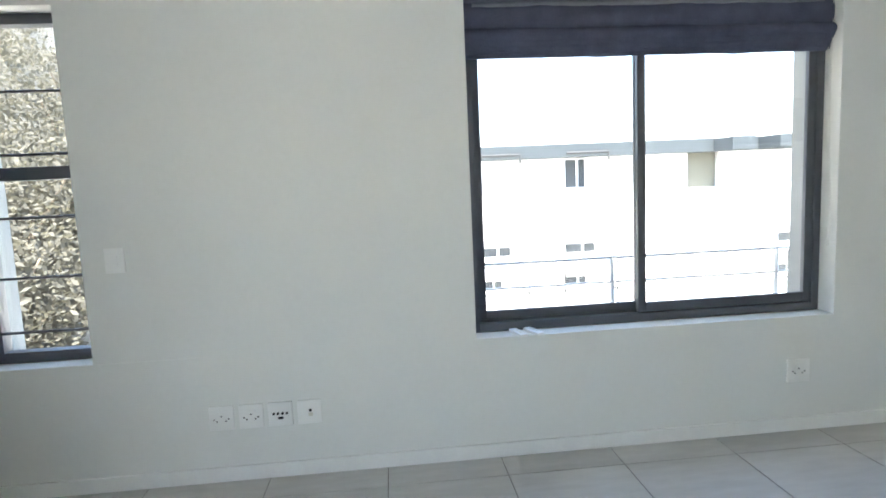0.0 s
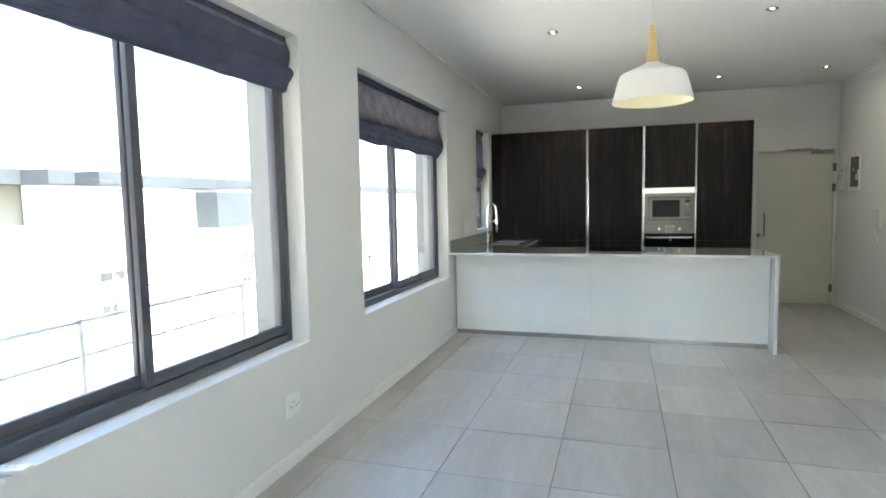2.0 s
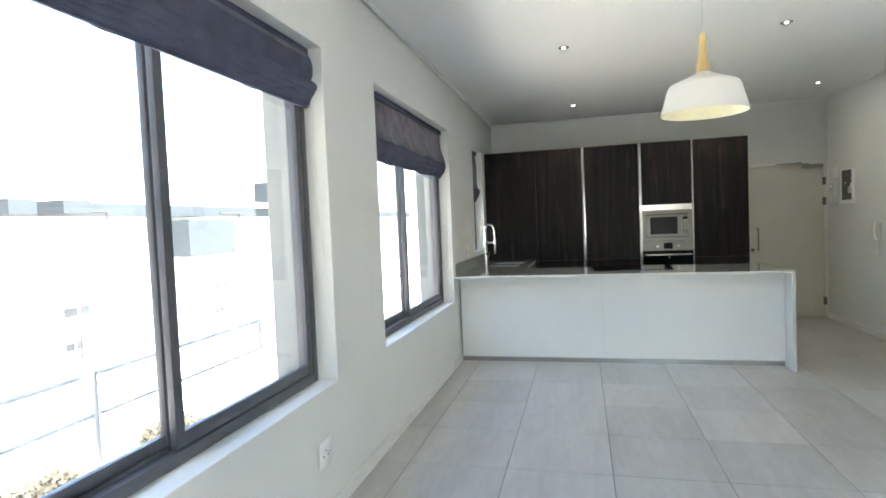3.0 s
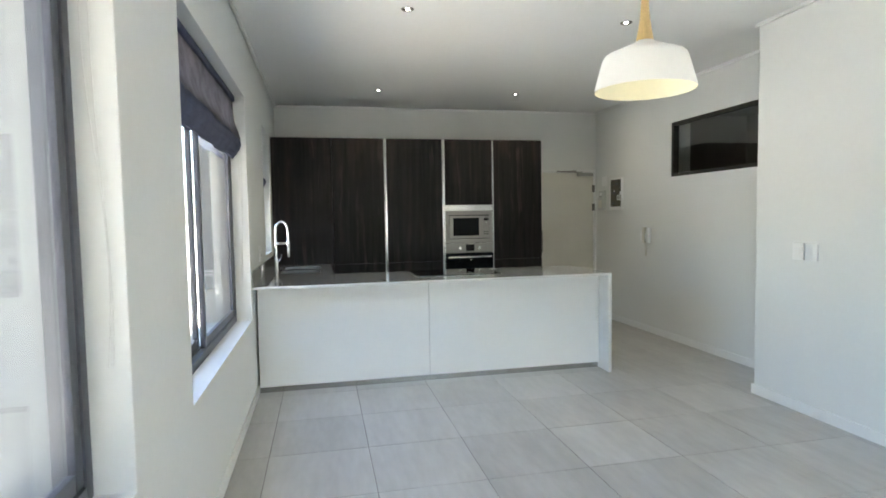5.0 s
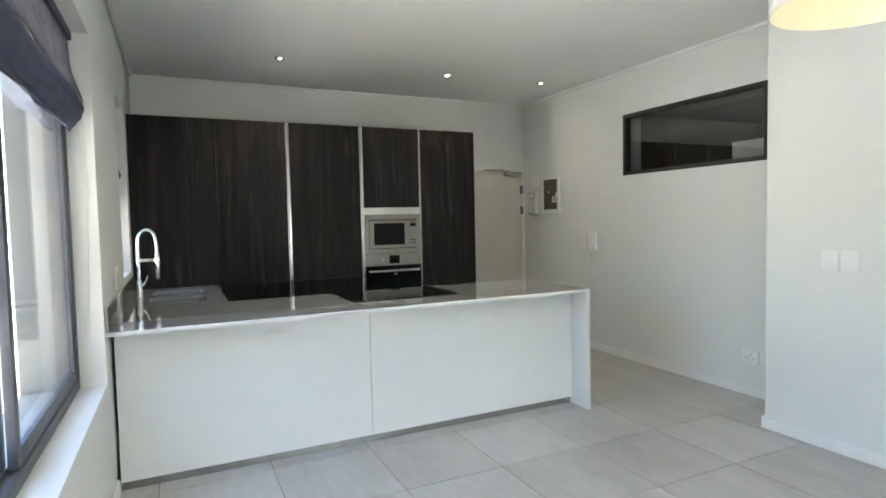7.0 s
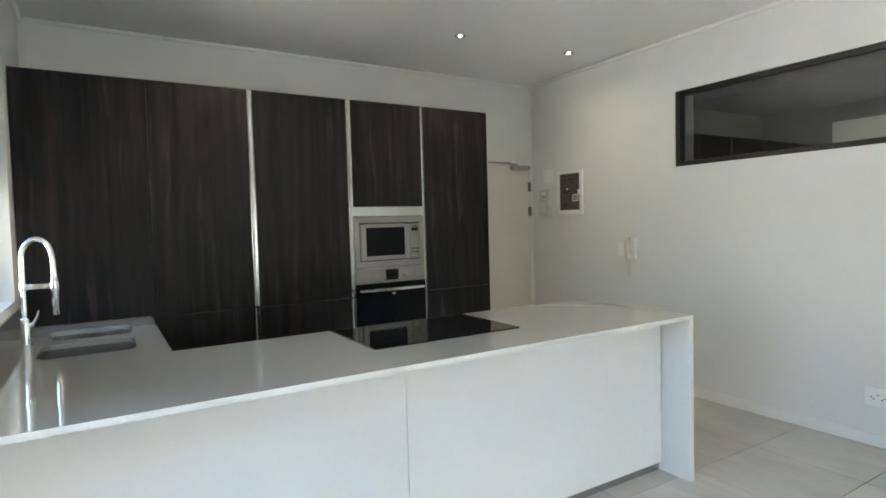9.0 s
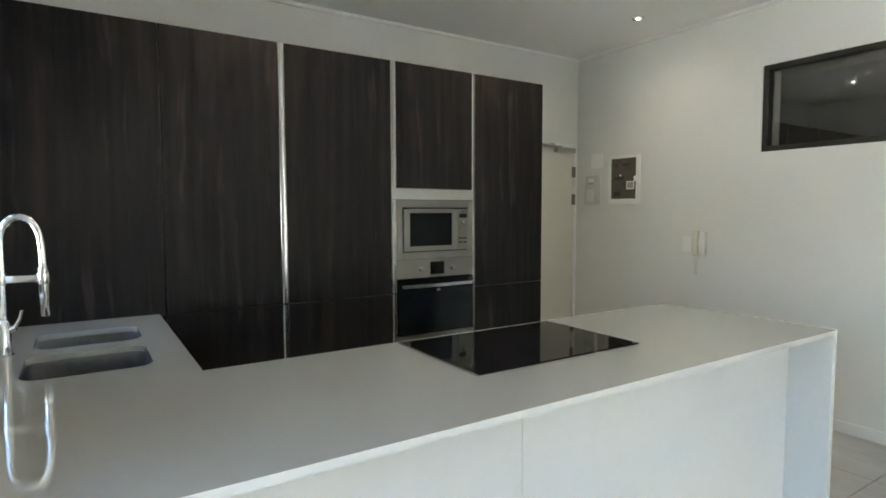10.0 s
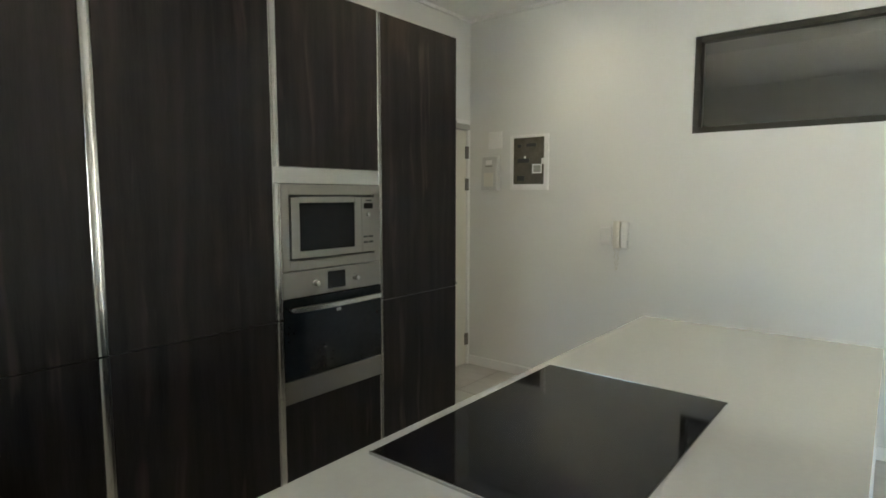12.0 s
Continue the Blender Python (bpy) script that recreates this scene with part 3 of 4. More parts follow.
# ---------- wall plates ----------
def plate(name, w, h, label, category, group, kind_of, at, face='s'):
    """A switch or socket plate that stands on a wall; face: n = on the north wall looking south, s = on a south wall looking north."""
    p = thing(name, label, category, group)
    bm = bmesh.new()
    box(bm, -w / 2, w / 2, -0.011, 0, -h / 2, h / 2, 0.003)
    part("plate", bm, M_WHITEP, p, "", 40)
    if kind_of == "socket":
        for cx, cz in ((-0.022, -0.014), (0.022, -0.014), (0, 0.012), (-0.035, -0.004), (0.035, -0.004)):
            bm = bmesh.new()
            lathe(bm, [(0.0042, 0), (0.0042, 0.0012)], 10, (0, 0, 0), True, True)
            bmesh.ops.rotate(bm, verts=bm.verts, matrix=Matrix.Rotation(radians(90), 3, 'X'))
            bmesh.ops.translate(bm, verts=bm.verts, vec=(cx, -0.0108, cz))
            part("pin_hole", bm, M_DARKP, p, "dark pin hole", 40)
        for cx in (-0.012, 0.014):
            bm = bmesh.new()
            box(bm, cx - 0.007, cx + 0.007, -0.0135, -0.010, 0.024, 0.038, 0.001)
            part("rocker", bm, M_WHITEP, p, "", 40)
    elif kind_of == "switch":
        bm = bmesh.new()
        box(bm, -0.014, 0.014, -0.0145, -0.010, -0.024, 0.024, 0.002)
        part("rocker", bm, M_WHITEP, p, "", 40)
    elif kind_of == "aerial":
        for k in range(4):
            bm = bmesh.new()
            lathe(bm, [(0.0065, 0), (0.0065, 0.005), (0.003, 0.006)], 12, (0, 0, 0), True, True)
            bmesh.ops.rotate(bm, verts=bm.verts, matrix=Matrix.Rotation(radians(90), 3, 'X'))
            bmesh.ops.translate(bm, verts=bm.verts, vec=(-0.033 + 0.022 * k, -0.0105, 0.004))
            part("connector", bm, M_DARKP, p, "dark aerial connector", 40)
        bm = bmesh.new()
        box(bm, -0.012, 0.014, -0.014, -0.010, -0.026, -0.014, 0.001)
        part("connector", bm, M_DARKP, p, "dark data connector", 40)
    elif kind_of == "data":
        bm = bmesh.new()
        box(bm, -0.002, 0.012, -0.0135, -0.010, 0.002, 0.016, 0.001)
        part("connector", bm, M_DARKP, p, "dark data connector", 40)
        bm = bmesh.new()
        box(bm, -0.006, 0.016, -0.0125, -0.010, -0.022, -0.004, 0.001)
        part("cover_flap", bm, M_CREAMP, p, "", 40)
    p.matrix_basis = pose(*at, 0, 0, 0 if face == 'n' else 180)
    return p


zs = 0.337
plate("power_socket", 0.122, 0.125, "white double power socket in a row low on the wall", "socket", "low wall plates", "socket", (-0.090, YN, zs), 'n')
plate("power_socket", 0.122, 0.125, "white double power socket in a row low on the wall", "socket", "low wall plates", "socket", (0.057, YN, zs), 'n')
plate("aerial_socket", 0.122, 0.125, "white aerial plate with dark connectors low on the wall", "socket", "low wall plates", "aerial", (0.203, YN, zs), 'n')
plate("data_socket", 0.122, 0.125, "white data plate with one dark jack low on the wall", "socket", "low wall plates", "data", (0.350, YN, zs), 'n')
plate("power_socket", 0.130, 0.130, "single white power socket on the wall under a window", "socket", "", "socket", (3.035, YN, 0.348), 'n')
plate("light_switch", 0.092, 0.122, "white single light switch beside the narrow window", "switch", "", "switch", (-0.520, YN, 1.171), 'n')
plate("power_socket", 0.125, 0.135, "white power socket above the worktop upstand", "socket", "", "socket", (6.78, YN, 1.14), 'n')
plate("light_switch", 0.098, 0.122, "white light switch, one of a pair on the partition", "switch", "switch pair", "switch", (4.845, YP, 1.160), 's')
plate("light_switch", 0.098, 0.122, "white light switch, one of a pair on the partition", "switch", "switch pair", "switch", (4.733, YP, 1.160), 's')
plate("power_socket", 0.145, 0.118, "white power socket low on the kitchen wall", "socket", "", "socket", (5.745, YS, 0.310), 's')

# ---------- pendant lamp ----------
pl = thing("pendant_lamp", "white bell pendant lamp with pale wooden neck", "lamp", at=(3.628, 1.933, 0))
K = 0.845
prof_out = [(0.243 * K, 1.967), (0.240 * K, 1.982), (0.222 * K, 2.040), (0.204 * K, 2.094), (0.198 * K, 2.106), (0.188 * K, 2.114), (0.150 * K, 2.128), (0.095 * K, 2.148), (0.055 * K, 2.163), (0.034, 2.172)]
bm = bmesh.new()
lathe(bm, prof_out, 64)
part("shade", bm, M_SHADE, pl, "white enamelled metal shade", 50)
bm = bmesh.new()
lathe(bm, [(0.243 * K, 1.9668), (0.2395 * K, 1.9672), (0.2370 * K, 1.982), (0.219 * K, 2.040), (0.201 * K, 2.093), (0.194 * K, 2.104), (0.186 * K, 2.111), (0.148 * K, 2.124), (0.093 * K, 2.144), (0.03, 2.160)], 64, (0, 0, 0), False, True)
part("lining", bm, M_SHADEIN, pl, "cream shade lining", 50)
bm = bmesh.new()
lathe(bm, [(0.035, 2.170), (0.034, 2.185), (0.028, 2.215), (0.021, 2.260), (0.0165, 2.31), (0.0150, 2.362), (0.011, 2.366)], 28, (0, 0, 0), True, True)
part("neck", bm, M_ASH, pl, "tapered pale ash neck", 50)
bm = bmesh.new()
tube(bm, [(0, 0, 2.364), (0, 0, 2.60), (0, 0, ZC - 0.02)], 0.0028, 8)
part("cord", bm, M_CORD, pl, "thin white cord", 60)
bm = bmesh.new()
lathe(bm, [(0.05, ZC - 0.024), (0.05, ZC - 0.004), (0.046, ZC - 0.001)], 28, (0, 0, 0), True, True)
part("ceiling_rose", bm, M_WHITEP, pl, "", 40)
bm = bmesh.new()
lathe(bm, [(0.013, 2.160), (0.014, 2.125), (0.028, 2.095), (0.031, 2.07), (0.026, 2.046), (0.010, 2.035)], 20, (0, 0, 0), True, True)
part("bulb", bm, M_BULB, pl, "lit warm bulb", 60)

# ---------- downlights ----------
dl = thing("downlight", "small recessed steel downlight, lit, in the ceiling", "downlight", "ceiling downlights")
bm = bmesh.new()
lathe(bm, [(0.030, -0.002), (0.033, -0.006), (0.042, -0.005), (0.045, -0.001), (0.045, 0.0)], 28)
part("trim_ring", bm, M_STEEL, dl, "brushed steel ring", 50)
bm = bmesh.new()
lathe(bm, [(0.031, -0.0015), (0.020, -0.001), (0.013, -0.0012)], 24)
part("reflector", bm, M_CHROME, dl, "", 50)
bm = bmesh.new()
lathe(bm, [(0.013, -0.001), (0.011, -0.004), (0.006, -0.006)], 20, (0, 0, 0), False, True)
part("lamp", bm, M_LED, dl, "bright lamp", 60)
dl.matrix_basis = pose(*SPOTS[0], ZC)
for s in SPOTS[1:]:
    copy_thing(dl, pose(*s, ZC))

# ---------- tall cabinet wall ----------
GAP = 0.003
Z_TOP, Z_MID, Z_KICK = 2.392, 0.905, 0.10


def tall_unit(y0, y1, doors, label, profile=True):
    """A tall cupboard between y0 and y1. doors: (y0, y1, z0, z1)."""
    t = thing("tall_cabinet", label, "cabinet", "tall kitchen cabinets")
    bpart("body", (XC + 0.022, XE - 0.003, y0 + 0.0008, y1 - 0.0008, Z_KICK, Z_TOP), M_WOOD, t, "", 0.001)
    bpart("plinth", (XC + 0.06, XC + 0.08, y0 + 0.0008, y1 - 0.0008, 0.0, Z_KICK), M_CARC, t, "dark plinth", 0.001)
    for a, b, c, d in doors:
        bpart("door", (XC, XC + 0.020, a + GAP / 2, b - GAP / 2, c + GAP / 2, d - GAP / 2), M_WOOD, t, "dark streaked wood-grain door", 0.0015)
    if profile:
        for c, d in ((Z_KICK, Z_MID - 0.004), (Z_MID + 0.004, Z_TOP)):
            bm = bmesh.new()
            yb = y0
            # a hollow grip channel with a raised lip
            prof = [(XC + 0.021, yb + 0.001), (XC + 0.021, yb + 0.036), (XC + 0.001, yb + 0.036), (XC - 0.001, yb + 0.034), (XC + 0.004, yb + 0.026), (XC + 0.006, yb + 0.018), (XC + 0.005, yb + 0.009), (XC - 0.001, yb + 0.001)]
            loft(bm, [ring(bm, [(x, y, z) for x, y in prof]) for z in (c, d)], True, True, True)
            part("grip_profile", bm, M_ALU, t, "vertical satin aluminium grip profile", 30)
    return t


Y_A, Y_AB, Y_B, Y_C, Y_D, Y_E = 3.832, 3.144, 2.502, 1.790, 1.166, 0.533
tall_unit(Y_AB, Y_A, [(Y_AB, Y_A, Z_MID, Z_TOP), (Y_AB, Y_A, Z_KICK, Z_MID)], "tall dark wood-grain pantry cabinet beside the window wall", False)
tall_unit(Y_B, Y_AB, [(Y_B + 0.037, Y_AB, Z_MID, Z_TOP), (Y_B + 0.037, Y_AB, Z_KICK, Z_MID)], "tall dark wood-grain cabinet with bright aluminium grip")
tall_unit(Y_C, Y_B, [(Y_C + 0.037, Y_B, Z_MID, Z_TOP), (Y_C + 0.037, Y_B, Z_KICK, Z_MID)], "tall dark wood-grain cabinet beside the oven column")
last_unit = tall_unit(Y_E, Y_D, [(Y_E, Y_D, Z_MID, Z_TOP), (Y_E, Y_D, Z_KICK, Z_MID)], "tall dark wood-grain cabinet next to the entrance door", False)

bm = bmesh.new()
lathe(bm, [(0.008, 0), (0.008, 0.012), (0.006, 0.016)], 14, (0, 0, 0), True, True)
bmesh.ops.rotate(bm, verts=bm.verts, matrix=Matrix.Rotation(radians(-90), 3, 'Y'))
bmesh.ops.translate(bm, verts=bm.verts, vec=(XC, Y_E + 0.014, 0.925))
part("catch", bm, M_ALU, last_unit, "tiny bright steel catch", 40)

# oven column
oc = thing("oven_cabinet", "dark wood-grain column housing microwave and oven", "cabinet", "tall kitchen cabinets")
OY0, OY1 = 1.192, 1.790
bm = bmesh.new()
box(bm, XC + 0.022, XE - 0.003, Y_D + 0.001, OY0 - 0.001, Z_KICK, Z_TOP)
box(bm, XC + 0.022, XE - 0.003, OY1 - 0.012, OY1 - 0.001, Z_KICK, Z_TOP)
box(bm, XC + 0.6, XE - 0.003, OY0, OY1 - 0.013, Z_KICK, Z_TOP)
box(bm, XC + 0.022, XC + 0.599, OY0, OY1 - 0.013, 1.598, Z_TOP)
box(bm, XC + 0.022, XC + 0.599, OY0, OY1 - 0.013, Z_KICK, 0.505)
part("body", bm, M_WOOD, oc)
bpart("plinth", (XC + 0.06, XC + 0.08, Y_D, OY1, 0, Z_KICK), M_CARC, oc, "dark plinth", 0.001)
bpart("door", (XC, XC + 0.02, OY0 + 0.001, OY1 - 0.001, 1.592, Z_TOP - 0.001), M_WOOD, oc, "dark streaked wood-grain door", 0.0015)
bpart("drawer_front", (XC, XC + 0.02, OY0 + 0.001, OY1 - 0.001, Z_KICK, 0.508), M_WOOD, oc, "dark streaked wood-grain drawer front", 0.0015)
bm = bmesh.new()
prof = [(XC + 0.021, Y_D + 0.001), (XC + 0.021, Y_D + 0.024), (XC + 0.001, Y_D + 0.025), (XC - 0.001, Y_D + 0.021), (XC + 0.010, Y_D + 0.014), (XC + 0.010, Y_D + 0.005), (XC - 0.001, Y_D + 0.001)]
loft(bm, [ring(bm, [(x, y, z) for x, y in prof]) for z in (Z_KICK, Z_TOP)], True, True, True)
part("grip_profile", bm, M_ALU, oc, "vertical satin aluminium grip profile", 30)
bpart("filler_strip", (XC - 0.002, XC + 0.02, Y_D + 0.026, OY1 + 0.034, 1.516, 1.589), M_ALU, oc, "bright brushed steel filler strip", 0.002)

# microwave
mw = thing("microwave", "built-in stainless steel microwave with dark door window", "microwave")
MX = XC - 0.004
bm = bmesh.new()
for d in ((OY0 - 0.006, OY0 + 0.036, 1.122, 1.513), (OY1 - 0.042, OY1 - 0.002, 1.122, 1.513), (OY0 + 0.036, OY1 - 0.042, 1.122, 1.168), (OY0 + 0.036, OY1 - 0.042, 1.466, 1.513)):
    box(bm, MX, XC + 0.020, *d, 0.001)
part("trim_frame", bm, M_STEEL, mw, "brushed stainless trim frame")
# shade between trim and door, put in as a near-black backing
bpart("gap", (XC + 0.012, XC + 0.05, OY0 + 0.034, OY1 - 0.040, 1.166, 1.468), M_CARC, mw, "dark backing standing in for shade in the gap", 0)
DY0, DY1 = OY0 + 0.042, OY1 - 0.048
bm = bmesh.new()
sp = DY0 + 0.088
for d in ((sp, sp + 0.045, 1.177, 1.453), (DY1 - 0.045, DY1, 1.177, 1.453), (sp + 0.045, DY1 - 0.045, 1.177, 1.209), (sp + 0.045, DY1 - 0.045, 1.429, 1.456)):
    box(bm, MX - 0.008, XC + 0.014, *d, 0.002)
door = part("door", bm, M_STEEL, mw, "stainless door surround")
bpart("door_glass", (MX - 0.005, XC + 0.010, sp + 0.044, DY1 - 0.044, 1.208, 1.430), M_MESH, door, "dark mesh glass", 0.001)
cp = bpart("control_panel", (MX - 0.008, XC + 0.014, DY0, sp - 0.003, 1.177, 1.453), M_STEEL, mw, "stainless control panel", 0.002)
bpart("display", (MX - 0.0095, MX - 0.006, DY0 + 0.012, sp - 0.016, 1.396, 1.424), M_BLACK, cp, "black display", 0.0005)
bpart("brand_mark", (MX - 0.0092, MX - 0.006, DY0 + 0.020, sp - 0.030, 1.433, 1.441), M_DARKP, cp, "dark maker's bar", 0)
bm = bmesh.new()
lathe(bm, [(0.011, 0), (0.011, 0.006), (0.008, 0.008)], 20, (0, 0, 0), True, True)
bmesh.ops.rotate(bm, verts=bm.verts, matrix=Matrix.Rotation(radians(-90), 3, 'Y'))
bmesh.ops.translate(bm, verts=bm.verts, vec=(MX - 0.008, DY0 + 0.043, 1.366))
part("knob", bm, M_ALU, cp, "", 40)
for r in range(2):
    for c in range(2):
        bpart("button", (MX - 0.0105, MX - 0.007, DY0 + 0.012 + 0.036 * c, DY0 + 0.040 + 0.036 * c, 1.222 + 0.028 * r, 1.232 + 0.028 * r), M_DARKP, cp, "", 0.0005)
bpart("door_release", (MX - 0.011, MX - 0.007, DY0 + 0.010, sp - 0.014, 1.186, 1.208), M_STEEL, cp, "", 0.001)

# oven
ov = thing("oven", "built-in stainless oven with dark glass door", "oven")
fas = bpart("fascia", (MX, XC + 0.020, OY0 - 0.006, OY1 - 0.001, 0.998, 1.117), M_STEEL, ov, "brushed stainless control fascia", 0.0015)
bpart("display", (MX - 0.0012, MX + 0.002, 1.428, 1.538, 1.017, 1.100), M_BLACK, fas, "black clock display", 0.0005)
for yk in (1.611, 1.363):
    bm = bmesh.new()
    lathe(bm, [(0.017, 0), (0.017, 0.003), (0.013, 0.005), (0.012, 0.024), (0.010, 0.026)], 24, (0, 0, 0), True, True)
    bmesh.ops.rotate(bm, verts=bm.verts, matrix=Matrix.Rotation(radians(-90), 3, 'Y'))
    bmesh.ops.translate(bm, verts=bm.verts, vec=(MX, yk, 1.054))
    part("knob", bm, M_ALU, fas, "satin steel knob", 40)
od = bpart("door", (MX - 0.002, XC + 0.020, OY0 - 0.006, OY1 - 0.001, 0.618, 0.992), M_OVENG, ov, "dark reflective glass door", 0.002)
bm = bmesh.new()
n = 20
pts = [(MX - 0.030 - 0.012 * math.sin(math.pi * k / n), OY0 + 0.030 + (OY1 - OY0 - 0.060) * k / n, 0.947) for k in range(n + 1)]
loft(bm, [ring(bm, [(x, y, 0.934), (x - 0.010, y, 0.937), (x - 0.010, y, 0.957), (x, y, 0.960)]) for x, y, _ in pts], True, True, True)
for e in (0, -1):
    x, y, z = pts[e]
    box(bm, x - 0.004, MX - 0.002, y - 0.008, y + 0.008, 0.937, 0.957, 0.001)
part("handle", bm, M_ALU, od, "bowed satin steel handle bar", 40)
bpart("brand_mark", (MX - 0.0028, MX, 1.460, 1.488, 0.902, 0.918), M_STEEL, od, "small maker's mark", 0)
bpart("lower_panel", (MX, XC + 0.020, OY0 - 0.006, OY1 - 0.001, 0.510, 0.614), M_STEEL, ov, "brushed stainless lower panel", 0.0015)

# ---------- peninsula ----------
XP0, XP1, XF = 6.10, 6.968, 6.282
YE0, YE1 = 0.716, 0.746
YLEG = 3.178
BOWLS = [(7.138, 7.500, 3.305, 3.688), (7.610, 7.925, 3.302, 3.678)]
wt = thing("worktop", "polished quartz worktop with waterfall end, top toned darker as shade", "worktop")
bm = bmesh.new()
outer = [(XP0, YE0), (XP1, YE0), (XP1, YLEG), (XC - 0.003, YLEG), (XC - 0.003, YN - 0.001), (XP0, YN - 0.001)]
loops = [[(x, y, ZT) for x, y in outer]] + [rrect(*b, 0.06, ZT) for b in BOWLS]
edges = []
for lp in loops:
    vs = ring(bm, lp)
    edges += [bm.edges.new((vs[i], vs[(i + 1) % len(vs)])) for i in range(len(vs))]
bmesh.ops.triangle_fill(bm, edges=edges, use_beauty=True, use_dissolve=False)
ext = bmesh.ops.extrude_face_region(bm, geom=list(bm.faces))
bmesh.ops.translate(bm, verts=[g for g in ext["geom"] if isinstance(g, bmesh.types.BMVert)], vec=(0, 0, -0.022))
# outer edges take the lit tone, imitating light on the upright faces
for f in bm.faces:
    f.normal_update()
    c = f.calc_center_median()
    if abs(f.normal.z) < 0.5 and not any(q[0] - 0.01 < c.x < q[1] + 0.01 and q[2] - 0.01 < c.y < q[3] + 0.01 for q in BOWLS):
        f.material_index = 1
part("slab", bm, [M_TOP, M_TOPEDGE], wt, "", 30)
bpart("end_panel", (XP0, XP1, YE0, YE1, 0.001, ZT - 0.0222), M_TOPEDGE, wt, "upright stone end panel in the lit tone", 0.0015)
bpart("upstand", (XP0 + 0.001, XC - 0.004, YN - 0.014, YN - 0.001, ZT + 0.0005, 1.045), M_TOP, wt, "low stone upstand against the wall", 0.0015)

pb = thing("peninsula_cabinet", "white lacquered peninsula base with two flush panels", "cabinet")
bpart("body", (XF + 0.021, XP1 - 0.03, YE1 + 0.001, YN - 0.016, 0.05, ZT - 0.0235), M_PANEL, pb, "", 0.001)
for a, b in ((YE1 + 0.001, 2.376), (2.376, YN - 0.016)):
    bpart("front_panel", (XF, XF + 0.02, a + 0.0015, b - 0.0015, 0.052, ZT - 0.026), M_PANEL, pb, "smooth white lacquered panel", 0.0015)
for a, b in ((YE1 + 0.001, 1.65), (1.65, 2.47), (2.47, YLEG + 0.008)):
    bpart("door", (XP1 - 0.029, XP1 - 0.010, a + 0.0015, b - 0.0015, 0.10, ZT - 0.026), M_WOOD, pb, "dark wood-grain door", 0.0015)
bpart("plinth", (XF + 0.022, XF + 0.04, YE1 + 0.001, YN - 0.016, 0.0, 0.050), M_ALU, pb, "satin aluminium plinth strip", 0.001)
sb = thing("sink_cabinet", "base cabinet with dark wood-grain doors under the sink", "cabinet")
bpart("side_panel", (XP1 + 0.001, XP1 + 0.018, YLEG + 0.03, YN - 0.016, 0.10, ZT - 0.0235), M_PANEL, sb, "", 0.001)
bpart("side_panel", (XC - 0.022, XC - 0.004, YLEG + 0.03, YN - 0.016, 0.10, ZT - 0.0235), M_PANEL, sb, "", 0.001)
bpart("back_panel", (XP1 + 0.019, XC - 0.023, YN - 0.034, YN - 0.016, 0.10, ZT - 0.0235), M_PANEL, sb, "", 0.001)
bpart("floor_panel", (XP1 + 0.019, XC - 0.023, YLEG + 0.03, YN - 0.035, 0.10, 0.118), M_PANEL, sb, "", 0.001)
for a, b in ((XP1 + 0.002, 7.585), (7.585, XC - 0.004)):
    bpart("door", (a + 0.0015, b - 0.0015, YLEG + 0.010, YLEG + 0.029, 0.10, ZT - 0.026), M_WOOD, sb, "dark wood-grain door", 0.0015)
bpart("plinth", (XP1 + 0.001, XC - 0.004, YLEG + 0.06, YLEG + 0.078, 0.0, 0.098), M_ALU, sb, "satin aluminium plinth", 0.001)

# sink bowls
sk = thing("sink", "double undermounted stainless steel sink", "sink")
for b in BOWLS:
    x0, x1, y0, y1 = b
    bm = bmesh.new()
    inner = []
    for dz, ins, r in ((-0.023, 0.000, 0.060), (-0.032, 0.001, 0.060), (-0.150, 0.006, 0.060), (-0.175, 0.014, 0.058), (-0.188, 0.032, 0.05), (-0.192, 0.06, 0.04)):
        inner.append(ring(bm, rrect(x0 + ins, x1 - ins, y0 + ins, y1 - ins, r, ZT + dz)))
    outerr = []
    for dz, ins, r in ((-0.023, -0.012, 0.066), (-0.025, -0.003, 0.062), (-0.150, 0.003, 0.062), (-0.178, 0.012, 0.06), (-0.192, 0.030, 0.052), (-0.195, 0.06, 0.04)):
        outerr.append(ring(bm, rrect(x0 + ins, x1 - ins, y0 + ins, y1 - ins, r, ZT + dz)))
    loft(bm, inner, True, False, True)
    loft(bm, outerr, True, False, True)
    loft(bm, [inner[0], outerr[0]])
    bowl = part("bowl", bm, M_BOWL, sk, "brushed steel bowl with rounded corners", 40)
    bm = bmesh.new()
    lathe(bm, [(0.045, -0.1915), (0.043, -0.188), (0.03, -0.189), (0.012, -0.1905)], 24, ((x0 + x1) / 2, (y0 + y1) / 2, ZT), False, True)
    part("drain", bm, M_CHROME, bowl, "chrome drain", 40)

# tap
tp = thing("kitchen_tap", "tall chrome spring-neck kitchen tap beside the sink", "tap", at=(7.560, 3.752, ZT))
tp.rotation_euler = (0, 0, radians(-8))
bm = bmesh.new()
lathe(bm, [(0.027, 0.0), (0.027, 0.006), (0.022, 0.010), (0.0205, 0.03), (0.0205, 0.125), (0.017, 0.133), (0.0105, 0.137), (0.0105, 0.17)], 28, (0, 0, 0), True, True)
part("base", bm, M_CHROME, tp, "chrome body", 40)
neck = [(0, 0, 0.16), (0, 0, 0.26), (0, 0, 0.40)]
R = 0.062
for k in range(1, 16):
    a = math.pi * k / 16
    neck.append((0, -R + R * math.cos(a), 0.415 + 1.55 * R * math.sin(a)))
